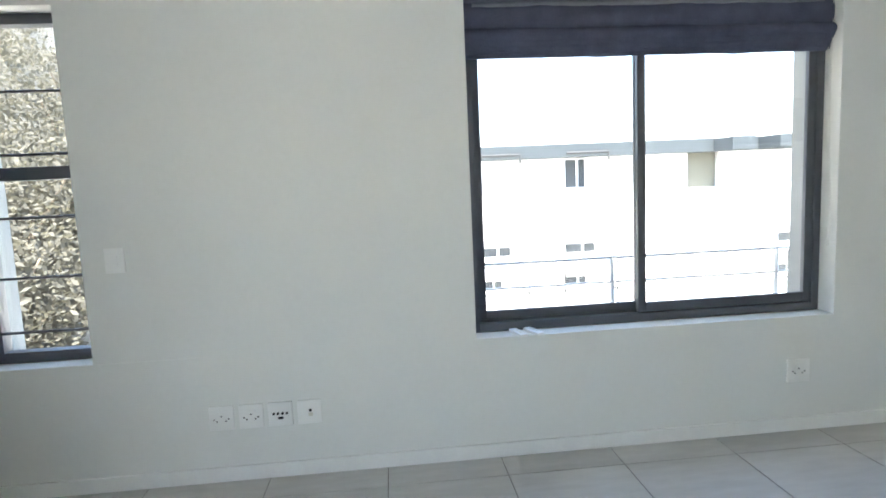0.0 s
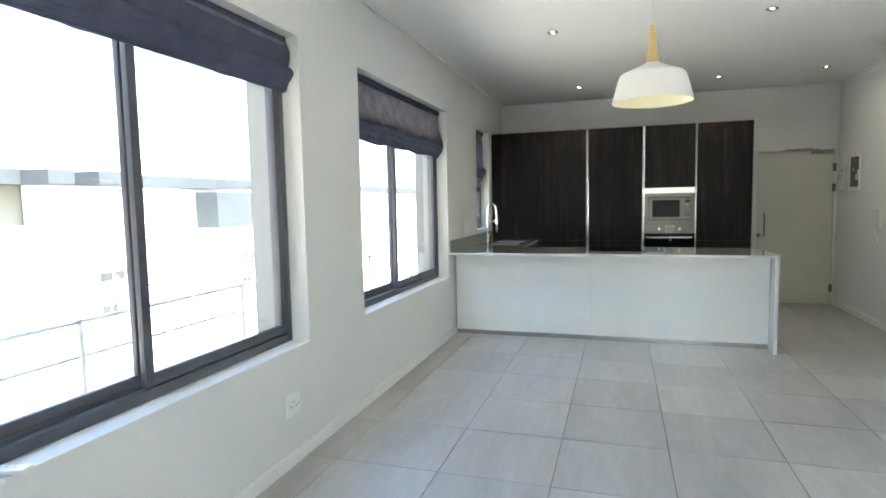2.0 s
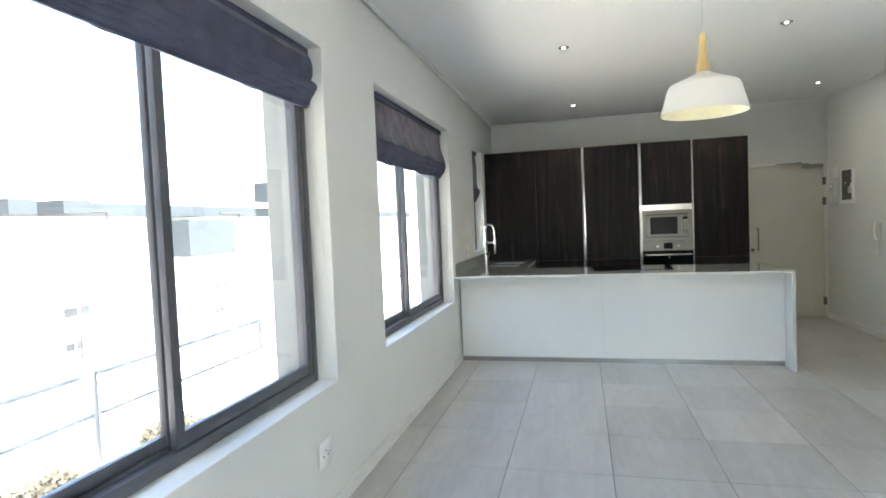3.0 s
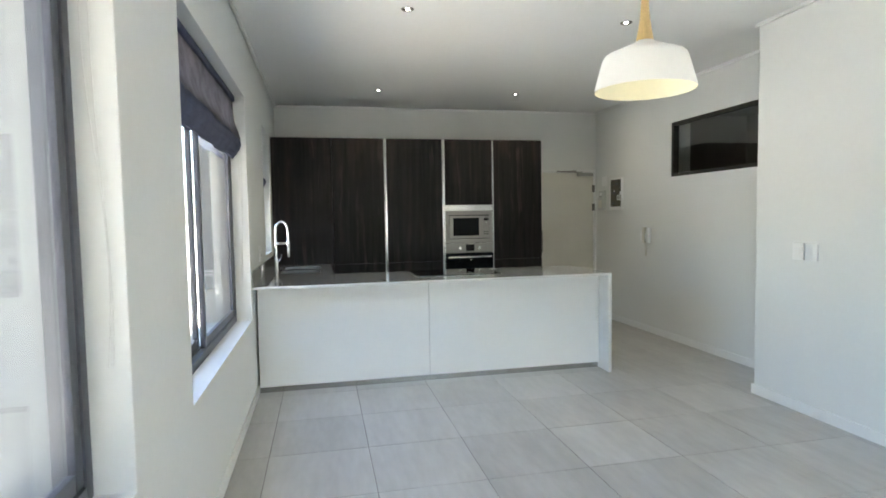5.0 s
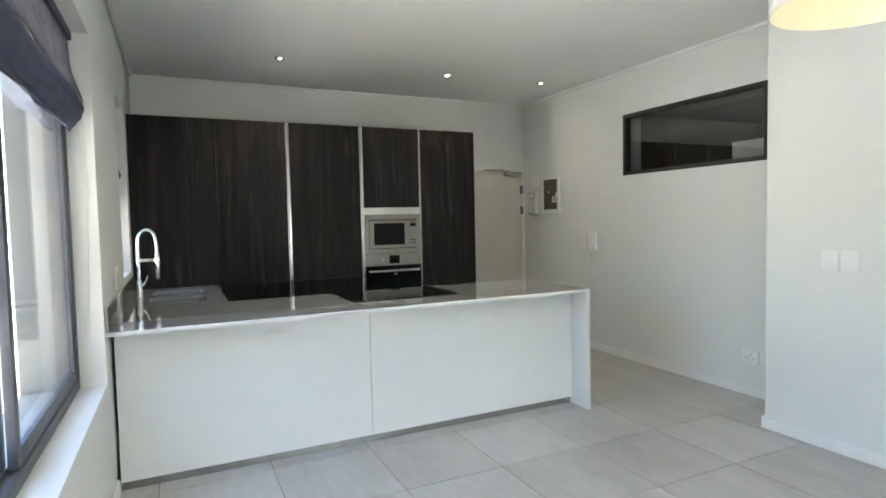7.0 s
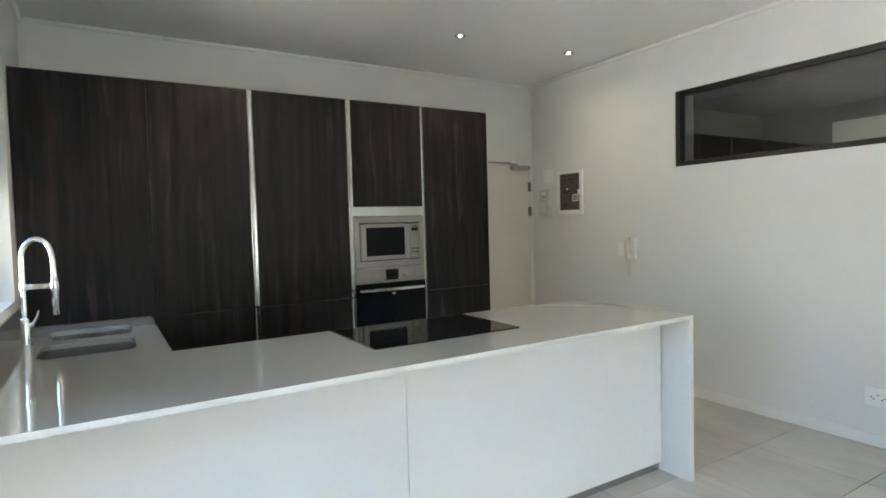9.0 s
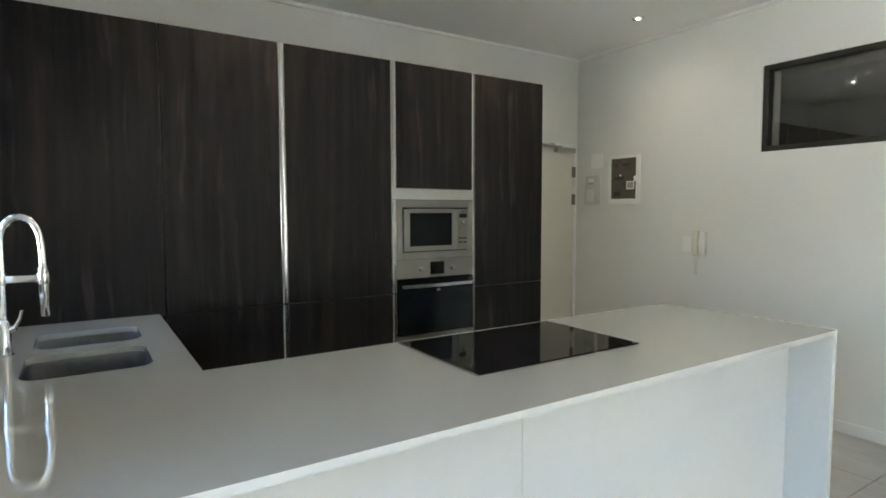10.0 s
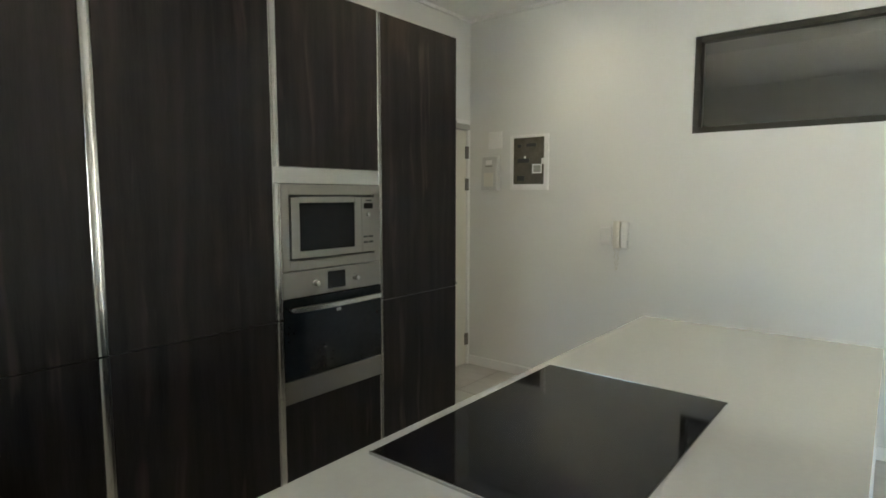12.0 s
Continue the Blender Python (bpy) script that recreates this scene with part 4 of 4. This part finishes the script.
neck += [(0, -2 * R - 0.002, 0.40), (0, -2 * R - 0.004, 0.33)]
fine_neck = []
for p, q in zip(neck, neck[1:]):
    for k in range(6):
        fine_neck.append(Vector(p).lerp(Vector(q), k / 6))
fine_neck.append(Vector(neck[-1]))
bm = bmesh.new()
tube(bm, fine_neck, [0.0122 + 0.0004 * (i % 2) for i in range(len(fine_neck))], 14)
part("spring_neck", bm, M_SATIN, tp, "arched bright satin hose neck", 60)
bm = bmesh.new()
lathe(bm, [(0.010, 0.335), (0.0165, 0.32), (0.0175, 0.27), (0.0155, 0.21), (0.014, 0.145), (0.012, 0.140)], 24, (0, -2 * R - 0.004, 0), True, True)
part("spray_head", bm, M_CHROME, tp, "chrome spray head", 40)
bm = bmesh.new()
box(bm, -0.008, 0.008, -2 * R + 0.006, -0.006, 0.270, 0.296, 0.003)
lathe(bm, [(0.0155, 0.262), (0.0165, 0.266), (0.0165, 0.300), (0.0155, 0.304)], 20, (0, 0, 0), True, True)
lathe(bm, [(0.0200, 0.262), (0.0205, 0.266), (0.0205, 0.300), (0.0200, 0.304)], 20, (0, -2 * R - 0.004, 0), True, True)
part("holder_arm", bm, M_SATIN, tp, "chrome arm that holds the spray head", 40)
bm = bmesh.new()
tube(bm, [(0, -0.012, 0.095), (0.0, -0.034, 0.105)], [0.013, 0.011], 14)
tube(bm, [(0, -0.030, 0.103), (0.0, -0.048, 0.135), (0, -0.056, 0.168)], [0.0075, 0.006, 0.005], 10)
part("lever", bm, M_CHROME, tp, "chrome mixer lever", 50)

# hob
hb = thing("induction_hob", "black glass induction hob set in the worktop", "hob")
HX0, HX1, HY0, HY1 = 6.408, 6.935, 1.668, 2.454
bpart("glass", (HX0 + 0.003, HX1 - 0.003, HY0, HY1, ZT + 0.0008, ZT + 0.0068), M_BLACK, hb, "glossy black ceramic glass", 0.001)
for a, b in ((HY0 - 0.004, HY0 - 0.0002), (HY1 + 0.0002, HY1 + 0.004)):
    bpart("edge_trim", (HX0, HX1, a, b, ZT + 0.0005, ZT + 0.0078), M_ALU, hb, "bright steel edge strip", 0.0008)

# ---------- entrance door ----------
ed = thing("door_1", "cream painted flush entrance door, closed", "door", kind="structure")
bm = bmesh.new()
box(bm, XE - 0.006, XE + 0.12, -0.599, -0.562, 0.0, 2.081, 0.002)
box(bm, XE - 0.006, XE + 0.12, 0.335, 0.374, 0.0, 2.081, 0.002)
box(bm, XE - 0.006, XE + 0.12, -0.562, 0.335, 2.048, 2.081, 0.002)
part("door_frame", bm, M_TRIM, ed, "white painted frame", 40)
bpart("leaf", (XE + 0.004, XE + 0.048, -0.558, 0.331, 0.006, 2.044), M_DOOR, ed, "smooth cream door leaf", 0.0015)
for zh in (1.815, 1.55, 0.225):
    bm = bmesh.new()
    lathe(bm, [(0.007, -0.05), (0.007, 0.05)], 12, (XE - 0.007, -0.560, zh), True, True)
    box(bm, XE - 0.0075, XE + 0.0035, -0.580, -0.540, zh - 0.05, zh + 0.05)
    part("hinge", bm, M_STEEL, ed, "steel hinge", 40)
bm = bmesh.new()
tube(bm, [(XE + 0.003, 0.246, 0.93), (XE - 0.045, 0.246, 0.93), (XE - 0.05, 0.246, 0.94), (XE - 0.05, 0.246, 1.21), (XE - 0.045, 0.246, 1.22), (XE + 0.003, 0.246, 1.22)], 0.0085, 12)
part("pull_handle", bm, M_STEEL, ed, "steel pull handle", 40)
bm = bmesh.new()
lathe(bm, [(0.024, 0), (0.024, 0.006), (0.02, 0.008)], 24, (0, 0, 0), True, True)
bmesh.ops.rotate(bm, verts=bm.verts, matrix=Matrix.Rotation(radians(-90), 3, 'Y'))
bmesh.ops.translate(bm, verts=bm.verts, vec=(XE + 0.004, 0.305, 0.925))
part("lock_cylinder", bm, M_STEEL, ed, "round steel lock plate", 40)
bm = bmesh.new()
box(bm, XE - 0.055, XE + 0.0035, -0.535, -0.30, 1.994, 2.038, 0.006)
clo = part("door_closer", bm, M_SILVER, ed, "silver door closer body", 40)
bm = bmesh.new()
tube(bm, [(XE - 0.035, -0.36, 2.046), (XE - 0.055, 0.02, 2.058)], 0.009, 8)
tube(bm, [(XE - 0.055, 0.02, 2.058), (XE - 0.012, -0.26, 2.066)], 0.007, 8)
tube(bm, [(XE - 0.035, -0.36, 2.02), (XE - 0.035, -0.36, 2.056)], 0.012, 10)
box(bm, XE - 0.02, XE - 0.0062, -0.29, -0.23, 2.056, 2.076, 0.002)
part("closer_arm", bm, M_SILVER, clo, "folding steel arm", 40)

# ---------- kitchen wall devices ----------
db = thing("distribution_board", "recessed electrical board with smoked cover", "electrical board")
bm = bmesh.new()
for d in ((8.178, 8.216, 1.502, 1.928), (8.490, 8.518, 1.502, 1.928), (8.216, 8.490, 1.502, 1.546), (8.216, 8.490, 1.908, 1.928)):
    box(bm, d[0], d[1], YS, YS + 0.016, d[2], d[3], 0.002)
part("frame", bm, M_WHITEP, db, "white surround", 40)
cov = bpart("cover", (8.217, 8.489, YS, YS + 0.010, 1.547, 1.907), M_SMOKE, db, "smoked translucent cover", 0.001)
bpart("label_sticker", (8.236, 8.318, YS + 0.010, YS + 0.0115, 1.630, 1.700), M_WHITEP, cov, "white paper sticker", 0)
bpart("label_print", (8.245, 8.309, YS + 0.0115, YS + 0.0122, 1.638, 1.692), M_LCD, cov, "grey printed field", 0)
for x0, x1, z0, z1 in ((8.285, 8.372, 1.836, 1.861), (8.418, 8.452, 1.832, 1.856), (8.344, 8.451, 1.714, 1.746), (8.388, 8.455, 1.573, 1.613)):
    bpart("breaker_row", (x0, x1, YS + 0.010, YS + 0.014, z0, z1), M_DARKP, cov, "dark breaker row", 0.001)
bpart("pilot_lamp", (8.376, 8.392, YS + 0.010, YS + 0.016, 1.748, 1.764), M_WHITEP, cov, "small pale indicator", 0.002)
bpart("catch", (8.219, 8.234, YS + 0.010, YS + 0.022, 1.700, 1.745), M_WHITEP, cov, "", 0.001)

bp = thing("blank_plate", "square white blank cover plate on the wall", "cover plate")
bpart("plate", (8.602, 8.732, YS, YS + 0.012, 1.838, 1.970), M_WHITEP, bp, "", 0.004)
pm = thing("prepaid_meter", "white plastic electricity meter with grey display", "meter")
bm = bmesh.new()
# the case is deeper at the foot than at the head
loft(bm, [ring(bm, rrect(8.620, 8.772, YS + 0.001, YS + d, 0.010, z, 4)) for z, d in ((1.500, 0.052), (1.506, 0.060), (1.66, 0.058), (1.700, 0.046), (1.768, 0.044), (1.776, 0.034))], True, True, True)
part("case", bm, M_METER, pm, "", 40)
bpart("display", (8.672, 8.730, YS + 0.044, YS + 0.0485, 1.708, 1.742), M_WHITEP, pm, "pale display window", 0.0005)
bpart("slot", (8.668, 8.734, YS + 0.044, YS + 0.0495, 1.684, 1.700), M_LCD, pm, "grey recess", 0.001)
bpart("lower_cover", (8.650, 8.742, YS + 0.057, YS + 0.0615, 1.530, 1.640), M_CREAMP, pm, "", 0.003)

ic = thing("intercom_handset", "white wall intercom with hanging coiled cord", "intercom")
bpart("wall_plate", (7.668, 7.750, YS, YS + 0.014, 1.112, 1.236), M_WHITEP, ic, "", 0.003)
bpart("cradle", (7.545, 7.656, YS, YS + 0.030, 1.090, 1.276), M_WHITEP, ic, "", 0.006)
bm = bmesh.new()
rs = []
for k in range(13):
    a = k / 12
    z = 1.090 + 0.190 * a
    o = 0.030 + 0.020 * math.sin(math.pi * a)
    t = 0.012 + 0.012 * abs(math.cos(math.pi * a)) ** 2
    rs.append(ring(bm, [(7.588, YS + o - 0.001, z), (7.588, YS + o + t, z), (7.638, YS + o + t, z), (7.638, YS + o - 0.001, z)]))
loft(bm, rs, True, True, True)
bmesh.ops.bevel(bm, geom=list(bm.edges), offset=0.002, segments=1, affect='EDGES')
part("handset", bm, M_CREAMP, ic, "curved ivory handset", 60)
bm = bmesh.new()
pts = []
for k in range(121):
    a = k / 120
    cx = 7.640 - 0.030 * a
    pts.append((cx + 0.006 * math.cos(a * 56), YS + 0.016 + 0.006 * math.sin(a * 56), 1.085 - 0.150 * math.sin(a * math.pi)))
tube(bm, pts, 0.0026, 6)
part("coiled_cord", bm, M_CREAMP, ic, "ivory coiled cord", 60)

# ---------- outside ----------
rl_z = ((0.978, 0.010), (0.828, 0.008))


def guard(x0, x1, posts):
    """A low steel railing just outside a window."""
    g = thing("window_railing", "low pale steel railing outside the window", "railing", "window railings")
    for z, r in rl_z:
        bm = bmesh.new()
        tube(bm, [(x0, 4.28, z), (x1, 4.28, z)], r, 10)
        part("rail", bm, M_RAIL, g, "", 60)
    for xp in posts:
        bm = bmesh.new()
        tube(bm, [(xp, 4.28, 0.40), (xp, 4.28, 0.99)], 0.015, 10)
        tube(bm, [(xp, 4.28, 0.44), (xp, YN + TH - 0.01, 0.44)], 0.014, 8)
        part("post", bm, M_RAIL, g, "", 60)
    return g


guard(0.95, 3.45, (1.00, 2.15, 3.22))
guard(3.80, 6.25, (3.90, 5.05, 6.10))

# facade across the lane
FYB = 12.0
ab = thing("apartment_building", "white plastered apartment block across the lane, sunlit", "building", at=(0, 0, 0.24))
FX0, FX1 = 0.4, 30.0
WX = [2.62, 4.38, 8.98, 13.4, 18.2]
RECESS = (6.90, 7.56, 0.95, 1.66)
holes = [(4.33, 4.81, 1.03, 1.66), RECESS] + [(x - 0.08, x + 0.62, -0.30, -0.04) for x in WX] + [(x - 0.08, x + 0.42, -0.95, -0.72) for x in WX]
us = sorted({FX0, FX1, *[h for o in holes for h in o[:2]]})
vs = sorted({-4.0, 1.66, *[h for o in holes for h in o[2:] if h < 1.66]})
bm = bmesh.new()
holes = [(a, b, c, min(d, 1.66)) for a, b, c, d in holes]
for i in range(len(us) - 1):
    for j in range(len(vs) - 1):
        cu, cv = (us[i] + us[i + 1]) / 2, (vs[j] + vs[j + 1]) / 2
        if not any(a < cu < b and c < cv < d for a, b, c, d in holes):
            box(bm, us[i], us[i + 1], FYB, FYB + 0.2, vs[j], vs[j + 1])
box(bm, FX0, FX1, FYB + 0.35, FYB + 6, -4.0, 1.66)
part("wall", bm, M_FACADE, ab, "white plaster wall")
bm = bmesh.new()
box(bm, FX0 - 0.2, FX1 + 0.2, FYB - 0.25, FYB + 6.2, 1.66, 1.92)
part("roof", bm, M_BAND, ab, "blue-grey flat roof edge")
for a, b, c, d in holes:
    if (a, b, c, d) == RECESS:
        bm = bmesh.new()
        box(bm, a + 0.005, b - 0.005, FYB + 0.10, FYB + 0.14, c + 0.005, d - 0.005)
        part("shutter", bm, M_SHUTTER, ab, "closed beige roller shutter")
        continue
    bm = bmesh.new()
    w = b - a
    for q in ((a, a + 0.04, c, d), (b - 0.04, b, c, d), (a + w * 0.55, a + w * 0.55 + 0.04, c, d)):
        box(bm, q[0], q[1], FYB + 0.08, FYB + 0.13, q[2], q[3])
    box(bm, a + 0.04, b - 0.04, FYB + 0.08, FYB + 0.13, c, c + 0.04)
    box(bm, a + 0.04, b - 0.04, FYB + 0.08, FYB + 0.13, d - 0.04, d)
    wob = part("window", bm, M_FACADE, ab, "white framed window")
    bm = bmesh.new()
    box(bm, a + 0.03, b - 0.03, FYB + 0.10, FYB + 0.11, c + 0.03, d - 0.03)
    part("pane", bm, M_FGLASS, wob, "dim glass pane")
for x in WX:
    bm = bmesh.new()
    tube(bm, [(x - 0.10, FYB - 0.32, 1.74), (x + 0.74, FYB - 0.32, 1.74), (x + 0.74, FYB - 0.32, 1.58)], 0.026, 8)
    part("downpipe", bm, M_PIPE, ab, "thin grey gutter pipe")
    bm = bmesh.new()
    for z in (-0.37, -0.92):
        tube(bm, [(x - 0.25, FYB - 0.55, z), (x + 0.80, FYB - 0.55, z)], 0.016, 8)
    for xx in (x - 0.25, x + 0.80):
        tube(bm, [(xx, FYB - 0.55, -1.3), (xx, FYB - 0.55, -0.37)], 0.02, 8)
        tube(bm, [(xx, FYB - 0.55, -0.92), (xx, FYB, -0.92)], 0.016, 8)
    part("balcony_rail", bm, M_PIPE, ab, "grey steel rail")
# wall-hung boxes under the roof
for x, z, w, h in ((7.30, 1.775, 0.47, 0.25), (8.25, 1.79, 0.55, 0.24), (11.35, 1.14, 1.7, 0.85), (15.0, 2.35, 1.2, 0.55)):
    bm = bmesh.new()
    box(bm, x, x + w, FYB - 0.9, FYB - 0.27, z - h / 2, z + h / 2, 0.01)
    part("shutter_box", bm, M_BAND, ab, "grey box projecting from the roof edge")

bm = bmesh.new()
bmesh.ops.create_grid(bm, x_segments=150, y_segments=150, size=600)
for v in bm.verts:
    # a hillside rises to the north-west
    d = max(0.0, -v.co.x - 0.25 * v.co.y - 3.0)
    v.co.z = -3.2 + min(60.0, d * 1.5) * min(1.0, max(0.0, (v.co.y - 2.0) / 8.0))
solo("ground", bm, M_GROUND, "dry sandy ground around the buildings", "ground", kind="structure")


def tree(x, y, z0, h, seed, spread):
    """A tapered trunk, forked limbs and a ragged crown of many small leaves."""
    rnd = random.Random(seed)
    t = thing("tree", "dry olive-green tree with ragged open crown", "tree", "trees by the lane", at=(x, y, z0))
    bm = bmesh.new()
    tips = []
    tube(bm, [(0, 0, 0), (0.08, 0.05, h * 0.25), (0.02, 0.1, h * 0.5)], [h * 0.035, h * 0.028, h * 0.02], 8)
    for k in range(9):
        a = k * 2.4 + rnd.random()
        b = Vector((0.05, 0.08, h * (0.22 + 0.035 * k)))
        tip = b + Vector((math.cos(a) * spread * rnd.uniform(0.5, 1), math.sin(a) * spread * rnd.uniform(0.5, 1), h * rnd.uniform(0.18, 0.5)))
        mid = b.lerp(tip, 0.5) + Vector((rnd.uniform(-.2, .2), rnd.uniform(-.2, .2), 0.15))
        tube(bm, [b, mid, tip], [h * 0.014, h * 0.009, h * 0.003], 6)
        tips += [mid, tip, b.lerp(tip, 0.75)]
    part("trunk", bm, M_BARK, t, "", 60)
    verts, faces = [], []
    for _ in range(14000):
        c = rnd.choice(tips)
        s = spread * 0.30
        p = c + Vector((rnd.gauss(0, s), rnd.gauss(0, s), rnd.gauss(0, s * 0.8)))
        u = Vector((rnd.gauss(0, 1), rnd.gauss(0, 1), rnd.gauss(0, 1))).normalized()
        w = u.orthogonal().normalized()
        L = rnd.uniform(0.035, 0.09)
        i = len(verts)
        verts += [p - u * L, p + w * L * 0.4, p + u * L, p - w * L * 0.4]
        faces.append((i, i + 1, i + 2, i + 3))
    me = bpy.data.meshes.new("crown")
    me.from_pydata([tuple(v) for v in verts], [], faces)
    me.materials.append(M_LEAF)
    ob = new("crown", me)
    ob.parent = t


for k, (tx, ty, th, sp) in enumerate(((-6.2, 11.5, 6.6, 1.7), (-8.2, 13.0, 7.4, 2.0), (-4.3, 13.6, 6.9, 1.8), (-5.2, 9.2, 4.6, 1.3), (-10.5, 15.5, 8.2, 2.3), (-2.6, 16.0, 7.4, 2.0), (-7.0, 17.5, 8.8, 2.4))):
    tree(tx, ty, -3.2, th, 11 + k, sp)


def shrub(x, y, r, seed):
    rnd = random.Random(seed)
    verts, faces = [], []
    for _ in range(1500):
        p = Vector((rnd.gauss(0, r * 0.45), rnd.gauss(0, r * 0.45), abs(rnd.gauss(r * 0.5, r * 0.35))))
        u = Vector((rnd.gauss(0, 1), rnd.gauss(0, 1), rnd.gauss(0, 1))).normalized()
        w = u.orthogonal().normalized()
        L = rnd.uniform(0.04, 0.09)
        i = len(verts)
        verts += [p - u * L, p + w * L * 0.45, p + u * L, p - w * L * 0.45]
        faces.append((i, i + 1, i + 2, i + 3))
    me = bpy.data.meshes.new("shrub")
    me.from_pydata([tuple(v) for v in verts], [], faces)
    me.materials.append(M_LEAF)
    ob = new("shrub", me)
    ob.location = (x, y, -3.22)
    tagged(ob, "low olive-green shrub against the sunlit facade", "shrub", "shrubs in the lane")


for k, (sx, sy, sr) in enumerate(((7.4, 11.5, 0.6), (8.2, 11.6, 0.5), (10.6, 11.5, 0.55), (11.4, 11.6, 0.45), (5.9, 11.5, 0.5))):
    shrub(sx, sy, sr, 40 + k)
# dry scrub over the hillside
rnd = random.Random(77)
verts, faces = [], []
for _ in range(420):
    y = rnd.uniform(9, 60)
    x = -0.61 * (y - 1.0) + 0.8 + rnd.gauss(0, 1.2 + y * 0.08)
    d = max(0.0, -x - 0.25 * y - 3.0)
    r = rnd.uniform(0.4, 1.0)
    for _ in range(70):
        p = Vector((x + rnd.gauss(0, r * 0.5), y + rnd.gauss(0, r * 0.5), -3.2 + d * 1.5 + abs(rnd.gauss(r * 0.5, r * 0.4))))
        u = Vector((rnd.gauss(0, 1), rnd.gauss(0, 1), rnd.gauss(0, 1))).normalized()
        w = u.orthogonal().normalized()
        L = rnd.uniform(0.06, 0.16)
        i = len(verts)
        verts += [p - u * L, p + w * L * 0.5, p + u * L, p - w * L * 0.5]
        faces.append((i, i + 1, i + 2, i + 3))
me = bpy.data.meshes.new("hillside_scrub")
me.from_pydata([tuple(v) for v in verts], [], faces)
me.materials.append(M_LEAF)
tagged(new("hillside_scrub", me), "dry olive scrub covering the hillside", "scrub", kind="stuff")
bm = bmesh.new()
box(bm, -14, -1.5, 8.0, 8.25, -3.25, -0.95, 0.02)
solo("garden_wall", bm, M_FACADE, "low white plastered garden wall below the trees", "wall")

# ---------- floor tiles ----------
bm = bmesh.new()
box(bm, XW - 0.2, XE + 0.2, YS - 0.2, YN + 0.2, -0.15, -0.0035)
floor = solo("floor", bm, M_GROUT, "large light grey porcelain tiles with darker joints", "floor", kind="structure")
PX, PY, X0, Y0, J = 0.605, 0.606, 0.735, 0.603, 0.004
meshes = {}


def tile_mesh(w, d):
    key = (round(w, 3), round(d, 3))
    if key not in meshes:
        b = bmesh.new()
        e = 0.0015
        lo = ring(b, [(-w / 2, -d / 2, -0.010), (w / 2, -d / 2, -0.010), (w / 2, d / 2, -0.010), (-w / 2, d / 2, -0.010)])
        md = ring(b, [(-w / 2, -d / 2, -0.0012), (w / 2, -d / 2, -0.0012), (w / 2, d / 2, -0.0012), (-w / 2, d / 2, -0.0012)])
        hi = ring(b, [(-w / 2 + e, -d / 2 + e, 0), (w / 2 - e, -d / 2 + e, 0), (w / 2 - e, d / 2 - e, 0), (-w / 2 + e, d / 2 - e, 0)])
        loft(b, [lo, md, hi], True, False, True)
        meshes[key] = to_mesh("tile", b, M_TILE)
    return meshes[key]


for i in range(-4, 15):
    for j in range(-3, 7):
        x0, x1 = max(XW, X0 + PX * i + J / 2), min(XE + 0.05, X0 + PX * (i + 1) - J / 2)
        y0, y1 = max(YS, Y0 + PY * j + J / 2), min(YN, Y0 + PY * (j + 1) - J / 2)
        if x1 - x0 < 0.02 or y1 - y0 < 0.02 or (x1 < XJ and y1 < YP):
            continue
        tl = new("tile", tile_mesh(x1 - x0, y1 - y0))
        tl.location = ((x0 + x1) / 2, (y0 + y1) / 2, 0)
        tl.parent = floor
